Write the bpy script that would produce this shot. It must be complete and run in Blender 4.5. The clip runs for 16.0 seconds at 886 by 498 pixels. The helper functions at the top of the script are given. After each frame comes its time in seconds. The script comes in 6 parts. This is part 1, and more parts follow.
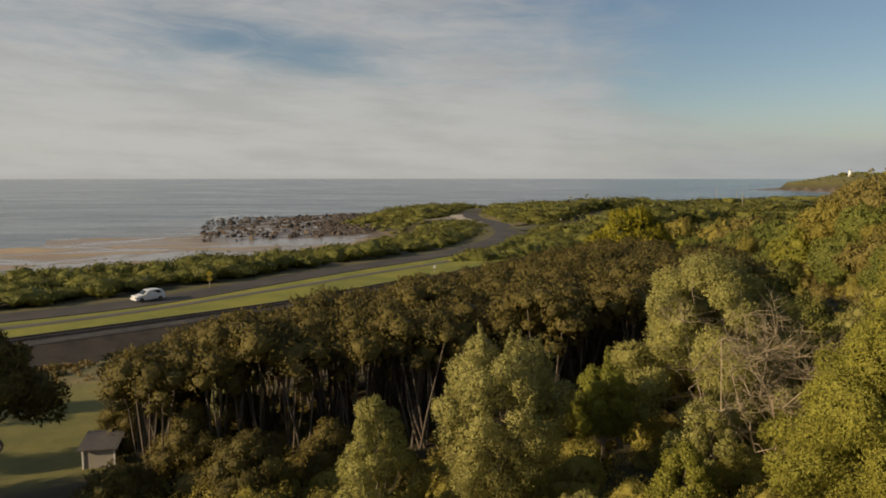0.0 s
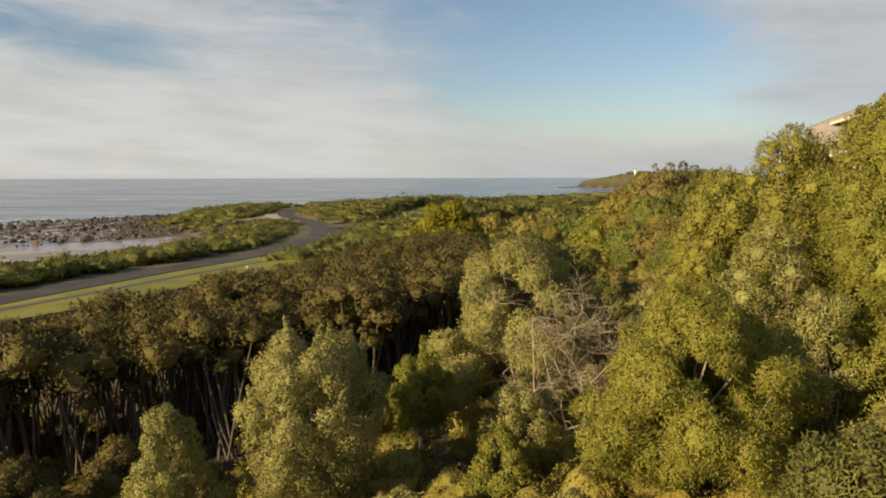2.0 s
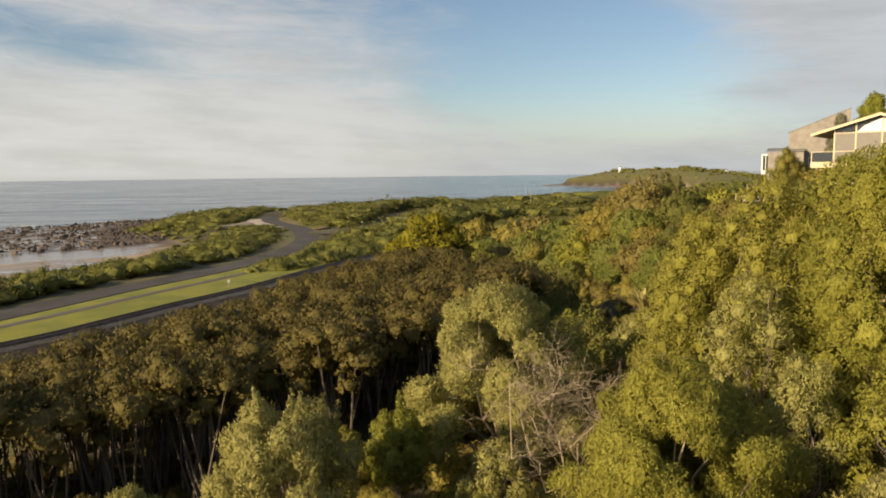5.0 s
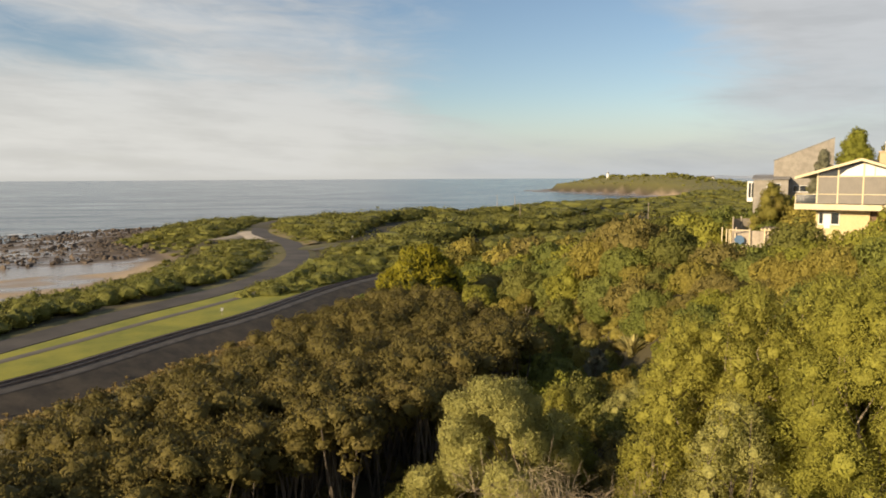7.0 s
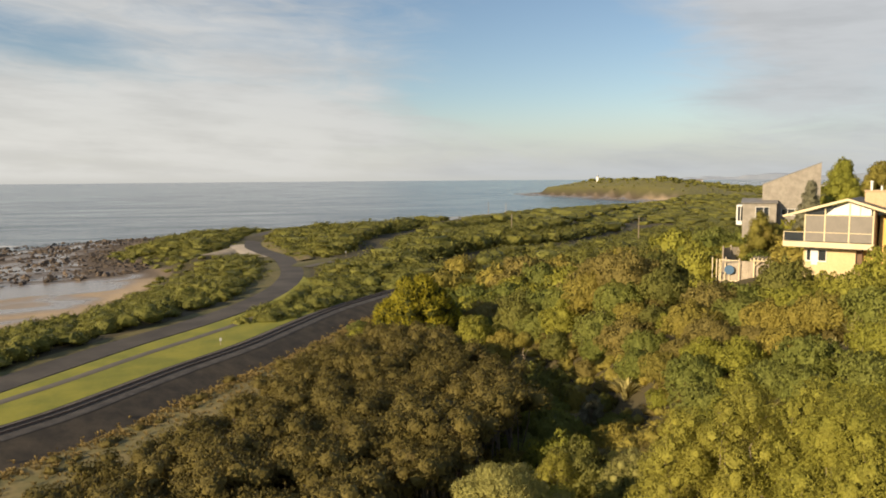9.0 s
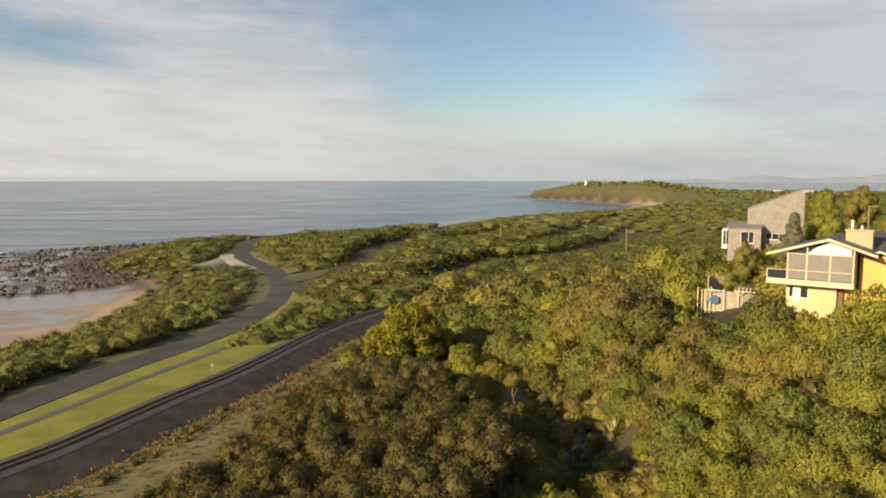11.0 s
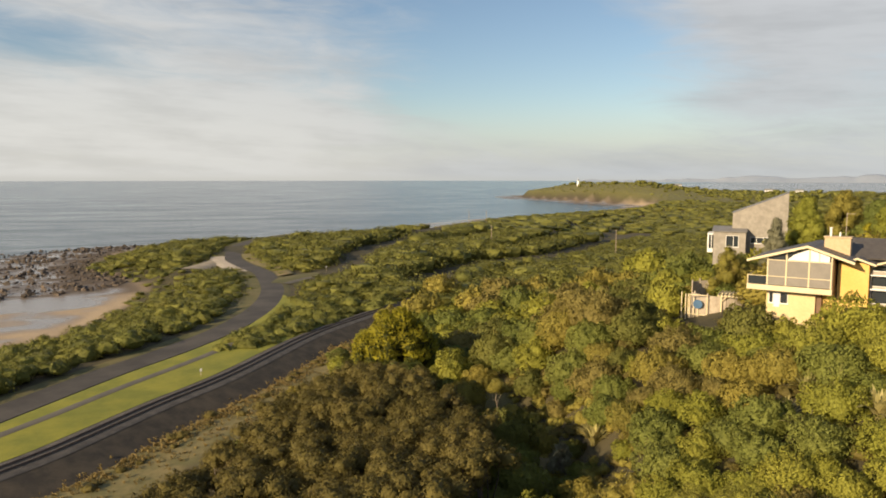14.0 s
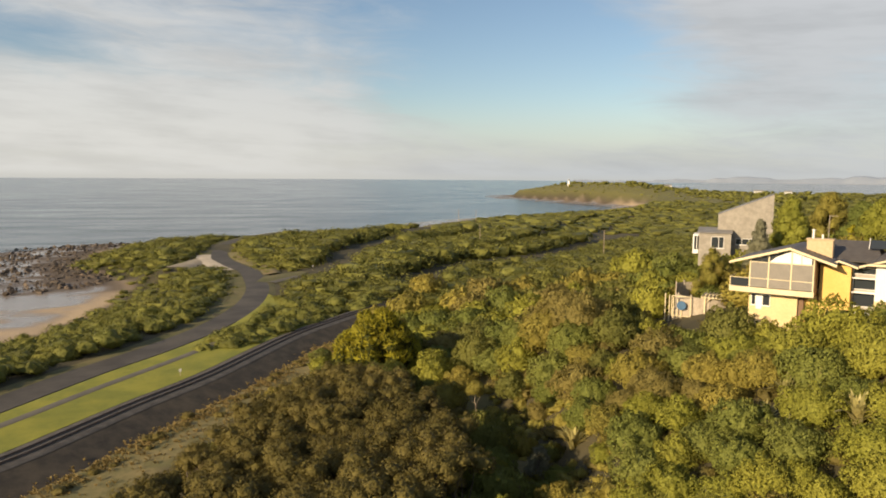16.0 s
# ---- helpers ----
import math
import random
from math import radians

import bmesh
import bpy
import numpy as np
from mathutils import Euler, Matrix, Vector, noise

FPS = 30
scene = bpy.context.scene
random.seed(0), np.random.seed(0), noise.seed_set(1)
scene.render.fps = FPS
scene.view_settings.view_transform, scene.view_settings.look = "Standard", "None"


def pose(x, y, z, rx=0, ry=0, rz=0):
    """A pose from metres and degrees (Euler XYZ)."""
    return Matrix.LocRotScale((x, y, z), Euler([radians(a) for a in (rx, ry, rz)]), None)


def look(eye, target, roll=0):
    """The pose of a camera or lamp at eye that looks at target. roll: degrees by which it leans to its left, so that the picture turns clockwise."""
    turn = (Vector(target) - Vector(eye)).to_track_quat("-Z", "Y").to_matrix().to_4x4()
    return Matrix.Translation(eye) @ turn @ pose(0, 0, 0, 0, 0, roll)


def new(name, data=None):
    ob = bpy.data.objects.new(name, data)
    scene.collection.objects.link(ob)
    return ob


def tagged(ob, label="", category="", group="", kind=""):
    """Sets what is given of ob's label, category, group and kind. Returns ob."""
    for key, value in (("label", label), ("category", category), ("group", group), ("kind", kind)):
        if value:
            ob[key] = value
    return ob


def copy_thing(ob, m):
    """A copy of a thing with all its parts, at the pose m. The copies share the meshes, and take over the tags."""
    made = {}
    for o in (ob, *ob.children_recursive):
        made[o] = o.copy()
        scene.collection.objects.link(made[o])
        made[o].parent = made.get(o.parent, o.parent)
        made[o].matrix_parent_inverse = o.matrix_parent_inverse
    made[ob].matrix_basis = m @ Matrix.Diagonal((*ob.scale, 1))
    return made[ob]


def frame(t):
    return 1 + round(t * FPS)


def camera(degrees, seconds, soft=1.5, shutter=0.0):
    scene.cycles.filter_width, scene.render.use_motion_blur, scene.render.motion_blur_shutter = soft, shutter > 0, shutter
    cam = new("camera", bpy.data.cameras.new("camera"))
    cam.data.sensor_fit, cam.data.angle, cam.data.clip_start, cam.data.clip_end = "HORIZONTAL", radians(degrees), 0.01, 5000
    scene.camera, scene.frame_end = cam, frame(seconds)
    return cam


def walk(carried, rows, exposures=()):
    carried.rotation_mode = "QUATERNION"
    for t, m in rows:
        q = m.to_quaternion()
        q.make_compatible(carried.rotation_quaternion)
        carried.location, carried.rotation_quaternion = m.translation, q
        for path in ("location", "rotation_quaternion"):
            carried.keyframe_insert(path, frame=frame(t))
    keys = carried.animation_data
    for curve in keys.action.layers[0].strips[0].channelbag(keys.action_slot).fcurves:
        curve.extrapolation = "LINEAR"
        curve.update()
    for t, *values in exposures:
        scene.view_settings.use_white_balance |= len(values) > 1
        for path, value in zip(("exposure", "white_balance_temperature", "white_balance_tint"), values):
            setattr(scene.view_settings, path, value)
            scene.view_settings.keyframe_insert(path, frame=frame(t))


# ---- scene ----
cam = camera(64.0, 16.0, soft=1.8, shutter=0.5)
# seconds, place in metres (sea level is zero), turn in degrees
PATH = [
    (0.0, -0.0, -0.0, 19.25, 84.121, 0.011, 0.0),
    (0.5, 0.09, 0.141, 19.149, 84.096, -0.027, -1.262),
    (1.0, 0.381, 0.987, 18.865, 84.086, 0.23, -8.102),
    (1.5, 0.311, 1.108, 18.787, 84.096, 0.084, -13.736),
    (2.0, 0.437, 1.196, 18.735, 84.063, 0.091, -14.632),
    (2.5, 0.567, 1.294, 18.701, 84.048, 0.142, -15.132),
    (3.0, 0.717, 1.416, 18.711, 83.936, 0.079, -15.139),
    (3.5, 0.834, 1.581, 18.702, 84.012, 0.053, -15.279),
    (4.0, 0.948, 1.775, 18.764, 83.99, 0.136, -15.369),
    (4.5, 1.007, 1.873, 19.44, 83.908, 0.521, -15.523),
    (7.0, 0.297, 1.106, 24.185, 84.079, 0.245, -16.716),
    (7.5, 0.095, 1.099, 24.883, 84.152, 0.367, -16.876),
    (8.0, -0.187, 0.895, 25.997, 84.197, 0.406, -17.029),
    (8.5, -0.486, 0.6, 27.158, 84.105, 0.374, -17.3),
    (9.0, -0.694, 0.334, 28.158, 84.165, 0.404, -17.517),
    (11.5, -1.266, -0.582, 32.713, 84.122, -0.079, -18.489),
    (12.0, -1.302, -0.872, 33.041, 84.075, 0.001, -18.432),
    (12.5, -1.21, -1.075, 33.025, 84.131, 0.088, -18.427),
    (13.0, -1.016, -1.196, 32.936, 84.174, 0.138, -18.699),
    (13.5, -0.869, -1.281, 32.861, 84.167, 0.059, -18.836),
    (14.0, -0.692, -1.411, 32.918, 84.115, -0.032, -18.964),
    (14.5, -0.363, -1.495, 33.02, 84.046, -0.092, -19.086),
    (15.0, -0.029, -1.433, 32.929, 84.063, -0.225, -19.345),
    (15.5, 0.261, -1.307, 32.963, 84.058, -0.333, -19.5),
    (16.0, 0.614, -1.026, 32.958, 84.046, -0.405, -19.637),
]
EXPOSURES = [(0, -0.05), (0.6, 0.02), (1.5, 0.37), (5, 0.46), (7, 0.51), (16, 0.52)]
walk(cam, [(r[0], pose(*r[1:])) for r in PATH], EXPOSURES)

# ---------------------------------------------------------------- sky and sun
SUN_AZ, SUN_EL = radians(112.0), radians(19.0)      # azimuth counted to the left of +y
to_sun = Vector((-math.sin(SUN_AZ) * math.cos(SUN_EL), math.cos(SUN_AZ) * math.cos(SUN_EL), math.sin(SUN_EL)))
sun = new("sun", bpy.data.lights.new("sun", "SUN"))
sun.data.energy, sun.data.angle, sun.data.color = 5.0, radians(0.6), (1.0, 0.77, 0.48)
sun.rotation_mode = "QUATERNION"
sun.rotation_quaternion = to_sun.to_track_quat("Z", "Y")

world = bpy.data.worlds.new("world")
scene.world = world
world.use_nodes = True


class Nodes:
    """Short hand for building a node tree."""

    def __init__(self, tree):
        self.tree = tree
        tree.nodes.clear()

    def add(self, kind, out=0, **values):
        node = self.tree.nodes.new(kind)
        for key, value in values.items():
            if key in node.inputs:
                self.put(node.inputs[key], value)
        self.last = node
        return node.outputs[out] if len(node.outputs) else None

    def put(self, socket, value):
        if isinstance(value, bpy.types.NodeSocket):
            self.tree.links.new(value, socket)
        else:
            socket.default_value = value

    def math(self, op, a, b=0.0, c=0.0, clamp=False):
        node = self.tree.nodes.new("ShaderNodeMath")
        node.operation, node.use_clamp = op, clamp
        for socket, value in zip(node.inputs, (a, b, c)):
            self.put(socket, value)
        return node.outputs[0]

    def mix(self, fac, a, b, blend="MIX"):
        node = self.tree.nodes.new("ShaderNodeMix")
        node.data_type, node.blend_type = "RGBA", blend
        self.put(node.inputs[0], fac)
        for socket, value in ((node.inputs[6], a), (node.inputs[7], b)):
            self.put(socket, (*value, 1) if isinstance(value, tuple) and len(value) == 3 else value)
        return node.outputs[2]

    def step(self, value, lo, hi):
        node = self.tree.nodes.new("ShaderNodeMapRange")
        node.interpolation_type = "SMOOTHSTEP"
        self.put(node.inputs[0], value)
        node.inputs[1].default_value, node.inputs[2].default_value = lo, hi
        return node.outputs[0]

    def noise(self, vector, scale, detail=4.0, rough=0.55, distort=0.0):
        node = self.tree.nodes.new("ShaderNodeTexNoise")
        self.put(node.inputs["Vector"], vector)
        for key, value in (("Scale", scale), ("Detail", detail), ("Roughness", rough), ("Distortion", distort)):
            node.inputs[key].default_value = value
        return node.outputs[0]

    def vec(self, x, y, z=0.0):
        node = self.tree.nodes.new("ShaderNodeCombineXYZ")
        for socket, value in zip(node.inputs, (x, y, z)):
            self.put(socket, value)
        return node.outputs[0]

    def scaled(self, vector, s):
        node = self.tree.nodes.new("ShaderNodeVectorMath")
        node.operation = "MULTIPLY"
        self.put(node.inputs[0], vector)
        node.inputs[1].default_value = s
        return node.outputs[0]


def build_sky():
    n = Nodes(world.node_tree)
    sky = n.add("ShaderNodeTexSky")
    node = n.last
    node.sky_type, node.sun_disc = "NISHITA", False
    node.sun_elevation, node.sun_rotation = SUN_EL, -SUN_AZ
    node.air_density, node.dust_density, node.ozone_density, node.altitude = 1.0, 0.6, 1.6, 20
    split = n.tree.nodes.new("ShaderNodeSeparateXYZ")
    n.tree.links.new(n.add("ShaderNodeTexCoord"), split.inputs[0])
    x, y, z = split.outputs
    az = n.math("MULTIPLY", n.math("ARCTAN2", x, y), 57.2958)            # degrees to the right of +y
    el = n.math("MULTIPLY", n.math("ARCSINE", z), 57.2958)
    # thin streaked cloud, long across and short upward
    skew = n.math("ADD", el, n.math("MULTIPLY", az, 0.05))
    wide = n.noise(n.vec(n.math("MULTIPLY", az, 0.05), n.math("MULTIPLY", skew, 0.16), 0.3), 1.0, 5, 0.55, 0.3)
    fine = n.noise(n.vec(n.math("MULTIPLY", az, 0.16), n.math("MULTIPLY", skew, 0.75), 4.0), 1.0, 6, 0.62, 0.8)
    cover = n.math("ADD", n.math("MULTIPLY", n.math("SUBTRACT", wide, 0.5), 1.0), n.math("MULTIPLY", n.math("SUBTRACT", fine, 0.5), 0.75))

    def oval(a0, e0, sa, se, lean=0.0):
        da = n.math("SUBTRACT", az, a0)
        de = n.math("SUBTRACT", n.math("SUBTRACT", el, e0), n.math("MULTIPLY", da, lean))
        r = n.math("ADD", n.math("POWER", n.math("ABSOLUTE", n.math("DIVIDE", da, sa)), 2.0), n.math("POWER", n.math("ABSOLUTE", n.math("DIVIDE", de, se)), 2.0))
        return n.math("EXPONENT", n.math("MULTIPLY", r, -1.0))

    cover = n.math("ADD", cover, 0.77)
    for a0, e0, sa, se, lean, weight in SKY_OVALS:
        cover = n.math("ADD", cover, n.math("MULTIPLY", oval(a0, e0, sa, se, lean), weight))
    cover = n.step(cover, 0.08, 1.0)
    cover = n.math("MULTIPLY", cover, n.step(el, -0.4, 0.3))
    cover = n.math("MULTIPLY", cover, n.math("SUBTRACT", 0.93, n.math("MULTIPLY", n.step(el, 15.0, 28.0), 0.7)))
    # the cloud is whiter towards the sun's side and near the horizon
    low = n.step(el, 11.0, 2.0)
    toward = n.step(az, 35.0, -25.0)
    lower = n.mix(n.step(az, 6.0, 28.0), CLOUD_LOW, CLOUD_FAR)
    tone = n.mix(low, CLOUD_HIGH, lower)
    tone = n.mix(n.math("MULTIPLY", toward, 0.5), tone, CLOUD_WARM)
    tone = n.mix(n.step(n.noise(n.vec(n.math("MULTIPLY", az, 0.09), n.math("MULTIPLY", skew, 0.5), 9.0), 1.0, 4, 0.6), 0.62, 0.3), tone, n.mix(0.14, tone, (0, 0, 0)))
    blue = n.mix(1.0, sky, SKY_GAIN, "MULTIPLY")
    haze = n.math("MULTIPLY", n.step(el, 6.5, -0.5), 0.8)
    blue = n.mix(haze, blue, lower)
    colour = n.mix(cover, blue, tone)
    back = n.add("ShaderNodeBackground", Color=colour, Strength=0.1)
    n.add("ShaderNodeOutputWorld", Surface=back)


# azimuth, elevation, half widths, lean, weight of clear (minus) and clouded (plus) parts of the sky
SKY_OVALS = [
    (-12.5, 9.5, 8.0, 1.6, -0.10, -0.6),
    (26.0, 9.5, 13.0, 5.5, -0.10, -0.8),
    (27.0, 16.0, 13.0, 5.0, 0.0, -0.6),
    (44.0, 12.0, 9.0, 3.2, -0.15, 0.85),
    (40.0, 6.0, 9.0, 1.0, 0.0, 0.35),
    (-6.0, 4.0, 24.0, 2.4, 0.0, 0.5),
    (25.0, 4.6, 14.0, 2.8, -0.04, -0.6),
]
CLOUD_HIGH, CLOUD_LOW, CLOUD_WARM = (4.15, 4.2, 4.25), (4.75, 4.7, 4.5), (5.7, 5.55, 5.15)
CLOUD_FAR = (3.95, 4.1, 4.2)
SKY_GAIN = (0.82, 0.80, 0.80, 1.0)
build_sky()

# ---------------------------------------------------------------- materials
def material(name):
    m = bpy.data.materials.new(name)
    m.use_nodes = True
    return m, Nodes(m.node_tree)


def finish(n, colour, rough=0.7, bump=None, strength=0.3, distance=0.05, metallic=0.0, through_light=0.0, specular=0.5, normal=None):
    if bump is not None:
        normal = n.add("ShaderNodeBump", Height=bump, Strength=strength, Distance=distance, **({"Normal": normal} if normal else {}))
    b = n.tree.nodes.new("ShaderNodeBsdfPrincipled")
    n.put(b.inputs["Base Color"], colour if not isinstance(colour, tuple) else (*colour[:3], 1))
    n.put(b.inputs["Roughness"], rough)
    b.inputs["Metallic"].default_value = metallic
    b.inputs["Specular IOR Level"].default_value = specular
    if normal:
        n.put(b.inputs["Normal"], normal)
    shader = b.outputs[0]
    if through_light:
        t = n.add("ShaderNodeBsdfTranslucent", Color=colour, **({"Normal": normal} if normal else {}))
        mixed = n.tree.nodes.new("ShaderNodeMixShader")
        mixed.inputs[0].default_value = through_light
        n.tree.links.new(shader, mixed.inputs[1])
        n.tree.links.new(t, mixed.inputs[2])
        shader = mixed.outputs[0]
    n.add("ShaderNodeOutputMaterial", Surface=shader)


def place(n):
    """World place, alike for all objects."""
    return n.add("ShaderNodeNewGeometry", "Position")


def plain(name, a, b, scale, rough=0.7, bump_scale=None, strength=0.3, distance=0.02, metallic=0.0, detail=6, through_light=0.0, specular=0.5):
    """A surface of two close tones with grain; scale in patterns a metre."""
    m, n = material(name)
    p = place(n)
    big = n.step(n.noise(p, scale, detail, 0.6), 0.3, 0.7)
    small = n.noise(p, scale * 9, 4, 0.6)
    colour = n.mix(big, a, b)
    colour = n.mix(n.math("MULTIPLY", n.step(small, 0.35, 0.75), 0.35), colour, n.mix(0.5, colour, (a[0] * 0.5, a[1] * 0.5, a[2] * 0.5)))
    bump = n.noise(p, bump_scale or scale * 12, 5, 0.6)
    finish(n, colour, rough, bump, strength, distance, metallic, through_light, specular)
    return m


def foliage(name, tones, scale=0.12, rough=0.55, through_light=0.38, dry=None, soft=True):
    """Leaves: the tone drifts from bush to bush and from leaf to leaf."""
    m, n = material(name)
    p = place(n)
    drift = n.step(n.noise(p, scale, 3, 0.5), 0.32, 0.68)
    near = n.noise(p, scale * 7, 3, 0.6)
    island = n.add("ShaderNodeNewGeometry", "Random Per Island")
    thing = n.add("ShaderNodeObjectInfo", "Random")
    bush = n.tree.nodes.new("ShaderNodeAttribute")
    bush.attribute_name = "tone"
    colour = n.mix(n.math("ADD", n.math("MULTIPLY", drift, 0.35), n.math("MULTIPLY", bush.outputs["Fac"], 0.75), clamp=True), tones[0], tones[1])
    colour = n.mix(n.math("MULTIPLY", n.step(near, 0.4, 0.7), 0.25), colour, tones[2])
    colour = n.mix(n.math("MULTIPLY", thing, 0.5), colour, tones[2])
    if dry:
        colour = n.mix(n.math("MULTIPLY", n.step(n.noise(p, scale * 2.3, 3, 0.6), 0.6, 0.75), 0.45), colour, dry)
    bright = n.math("ADD", n.math("MULTIPLY", island, 0.4), 0.8)
    colour = n.mix(1.0, colour, n.vec(bright, bright, bright), "MULTIPLY")
    clump = n.math("ADD", n.noise(p, 1.9, 3, 0.6), n.math("MULTIPLY", n.noise(p, 8.0, 3, 0.65), 0.4))
    normal = None
    if soft:
        # leaves share the roundness of the clump that carries them
        out = n.tree.nodes.new("ShaderNodeAttribute")
        out.attribute_name = "outward"
        turn = n.tree.nodes.new("ShaderNodeVectorTransform")
        turn.vector_type, turn.convert_from, turn.convert_to = "NORMAL", "OBJECT", "WORLD"
        n.tree.links.new(out.outputs["Vector"], turn.inputs[0])
        both = n.tree.nodes.new("ShaderNodeVectorMath")
        both.operation = "MULTIPLY_ADD"
        n.put(both.inputs[0], n.add("ShaderNodeNewGeometry", "Normal"))
        both.inputs[1].default_value = (0.32, 0.32, 0.32)
        n.put(both.inputs[2], turn.outputs[0])
        unit = n.tree.nodes.new("ShaderNodeVectorMath")
        unit.operation = "NORMALIZE"
        n.put(unit.inputs[0], both.outputs[0])
        normal = unit.outputs[0]
    finish(n, colour, rough, clump, 0.7, 0.22, through_light=through_light, specular=0.2, normal=normal)
    return m


LEAF_SCRUB = foliage("leaf_scrub", ((0.232, 0.222, 0.047), (0.398, 0.334, 0.070), (0.455, 0.381, 0.088)), 0.09, dry=(0.322, 0.233, 0.083))
LEAF_COAST = foliage("leaf_coast", ((0.152, 0.170, 0.042), (0.236, 0.238, 0.053), (0.285, 0.275, 0.071)), 0.07, dry=(0.236, 0.195, 0.077))
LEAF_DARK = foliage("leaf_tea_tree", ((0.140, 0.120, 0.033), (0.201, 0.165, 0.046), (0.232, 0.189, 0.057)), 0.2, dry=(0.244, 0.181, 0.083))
LEAF_SILVER = foliage("leaf_silver", ((0.400, 0.385, 0.115), (0.480, 0.450, 0.135), (0.540, 0.500, 0.190)), 0.5)
LEAF_LIME = foliage("leaf_lime", ((0.250, 0.275, 0.044), (0.365, 0.359, 0.053), (0.430, 0.408, 0.072)), 0.3)
LEAF_GOLD = foliage("leaf_gold", ((0.350, 0.325, 0.026), (0.540, 0.460, 0.026), (0.460, 0.410, 0.032)), 0.35)
LEAF_GREEN = foliage("leaf_green", ((0.170, 0.208, 0.048), (0.261, 0.288, 0.058), (0.304, 0.314, 0.077)), 0.25)
LEAF_GREY = foliage("leaf_grey", ((0.238, 0.238, 0.154), (0.294, 0.294, 0.183), (0.351, 0.337, 0.224)), 0.4)
LEAF_WATTLE = foliage("leaf_wattle", ((0.300, 0.305, 0.052), (0.420, 0.390, 0.058), (0.470, 0.425, 0.085)), 0.3)
LEAF_BROWN = foliage("leaf_brown", ((0.262, 0.222, 0.062), (0.345, 0.285, 0.080), (0.315, 0.270, 0.090)), 0.3)
LEAF_CYPRESS = foliage("leaf_cypress", ((0.085, 0.095, 0.022), (0.14, 0.14, 0.026), (0.11, 0.12, 0.03)), 0.4)
LEAF_FLAX = foliage("leaf_flax", ((0.50, 0.44, 0.17), (0.55, 0.48, 0.24), (0.30, 0.29, 0.10)), 0.8, soft=False)
BARK = plain("bark", (0.16, 0.125, 0.09), (0.24, 0.20, 0.15), 2.0, 0.85, strength=0.6)
# tea tree stems: pale bark darkened to carry the shade under the crowns
BARK_SHADED = plain("shaded_stem_bark", (0.095, 0.076, 0.057), (0.15, 0.122, 0.092), 2.5, 0.85, strength=0.5)
BARK_PALE = plain("pale_bark", (0.24, 0.19, 0.135), (0.34, 0.28, 0.205), 2.5, 0.8, strength=0.5)
DRY_TWIG = plain("dry_twig", (0.25, 0.20, 0.13), (0.34, 0.27, 0.18), 2.5, 0.85)
ASPHALT = plain("asphalt", (0.050, 0.044, 0.039), (0.095, 0.083, 0.070), 0.16, 0.8, 30, 0.3, 0.01)
PATH_GREY = plain("path_asphalt", (0.10, 0.092, 0.075), (0.135, 0.12, 0.095), 0.4, 0.85, 30, 0.3, 0.01)
GRAVEL = plain("gravel", (0.42, 0.36, 0.28), (0.55, 0.48, 0.38), 0.6, 0.9, 15, 0.5, 0.03)
PALE_GRAVEL = plain("pale_gravel", (0.24, 0.205, 0.15), (0.33, 0.285, 0.22), 0.5, 0.9, 15, 0.5, 0.03)
BALLAST = plain("ballast", (0.060, 0.055, 0.052), (0.11, 0.10, 0.09), 0.8, 0.9, 12, 0.8, 0.05)
CINDER = plain("cinder", (0.040, 0.034, 0.027), (0.088, 0.071, 0.050), 0.5, 0.95, 8, 0.8, 0.05)
RAIL_STEEL = plain("rail_steel", (0.10, 0.075, 0.06), (0.16, 0.12, 0.10), 1.5, 0.5, metallic=0.6)
SLEEPER = plain("sleeper_timber", (0.065, 0.056, 0.048), (0.10, 0.088, 0.075), 2.0, 0.9)
ROCK = plain("rock", (0.035, 0.028, 0.023), (0.13, 0.10, 0.075), 0.30, 0.85, 3, 0.9, 0.15)
WHITE_PAINT = plain("white_paint", (0.78, 0.77, 0.74), (0.82, 0.81, 0.79), 1.0, 0.5, strength=0.05)
CREAM = plain("cream_paint", (0.66, 0.56, 0.35), (0.72, 0.62, 0.42), 0.6, 0.6, strength=0.1)
YELLOW_WALL = plain("yellow_render", (0.64, 0.495, 0.26), (0.70, 0.55, 0.31), 0.5, 0.75, 20, 0.15, 0.01)
ORANGE_WALL = plain("orange_render", (0.70, 0.44, 0.12), (0.75, 0.49, 0.15), 0.5, 0.75, 20, 0.15, 0.01)
# house faces turned from the sun: their shade is this dark brown
SHADED_WALL = plain("shaded_wall_brown", (0.16, 0.095, 0.055), (0.20, 0.12, 0.07), 1.0, 0.7)
ROOF_DARK = plain("dark_roof_tile", (0.085, 0.077, 0.073), (0.125, 0.113, 0.105), 1.2, 0.55, strength=0.3)
SHINGLE = plain("weathered_shingle", (0.26, 0.237, 0.205), (0.36, 0.33, 0.285), 1.2, 0.85, 8, 0.4, 0.02)
SHINGLE_ROOF = plain("weathered_metal_roof", (0.20, 0.19, 0.18), (0.26, 0.25, 0.235), 0.8, 0.6)
TIMBER_GREY = plain("grey_timber", (0.34, 0.29, 0.23), (0.46, 0.40, 0.32), 2.0, 0.85)
CONCRETE = plain("concrete", (0.36, 0.33, 0.29), (0.44, 0.40, 0.36), 0.7, 0.85)
SCREEN = plain("grey_screen", (0.20, 0.185, 0.165), (0.235, 0.215, 0.19), 0.8, 0.6, strength=0.05)
BRICK = plain("cream_brick", (0.50, 0.37, 0.22), (0.58, 0.44, 0.28), 3.0, 0.85)
DARK_TRIM = plain("dark_trim", (0.03, 0.03, 0.03), (0.05, 0.05, 0.05), 1.0, 0.6)
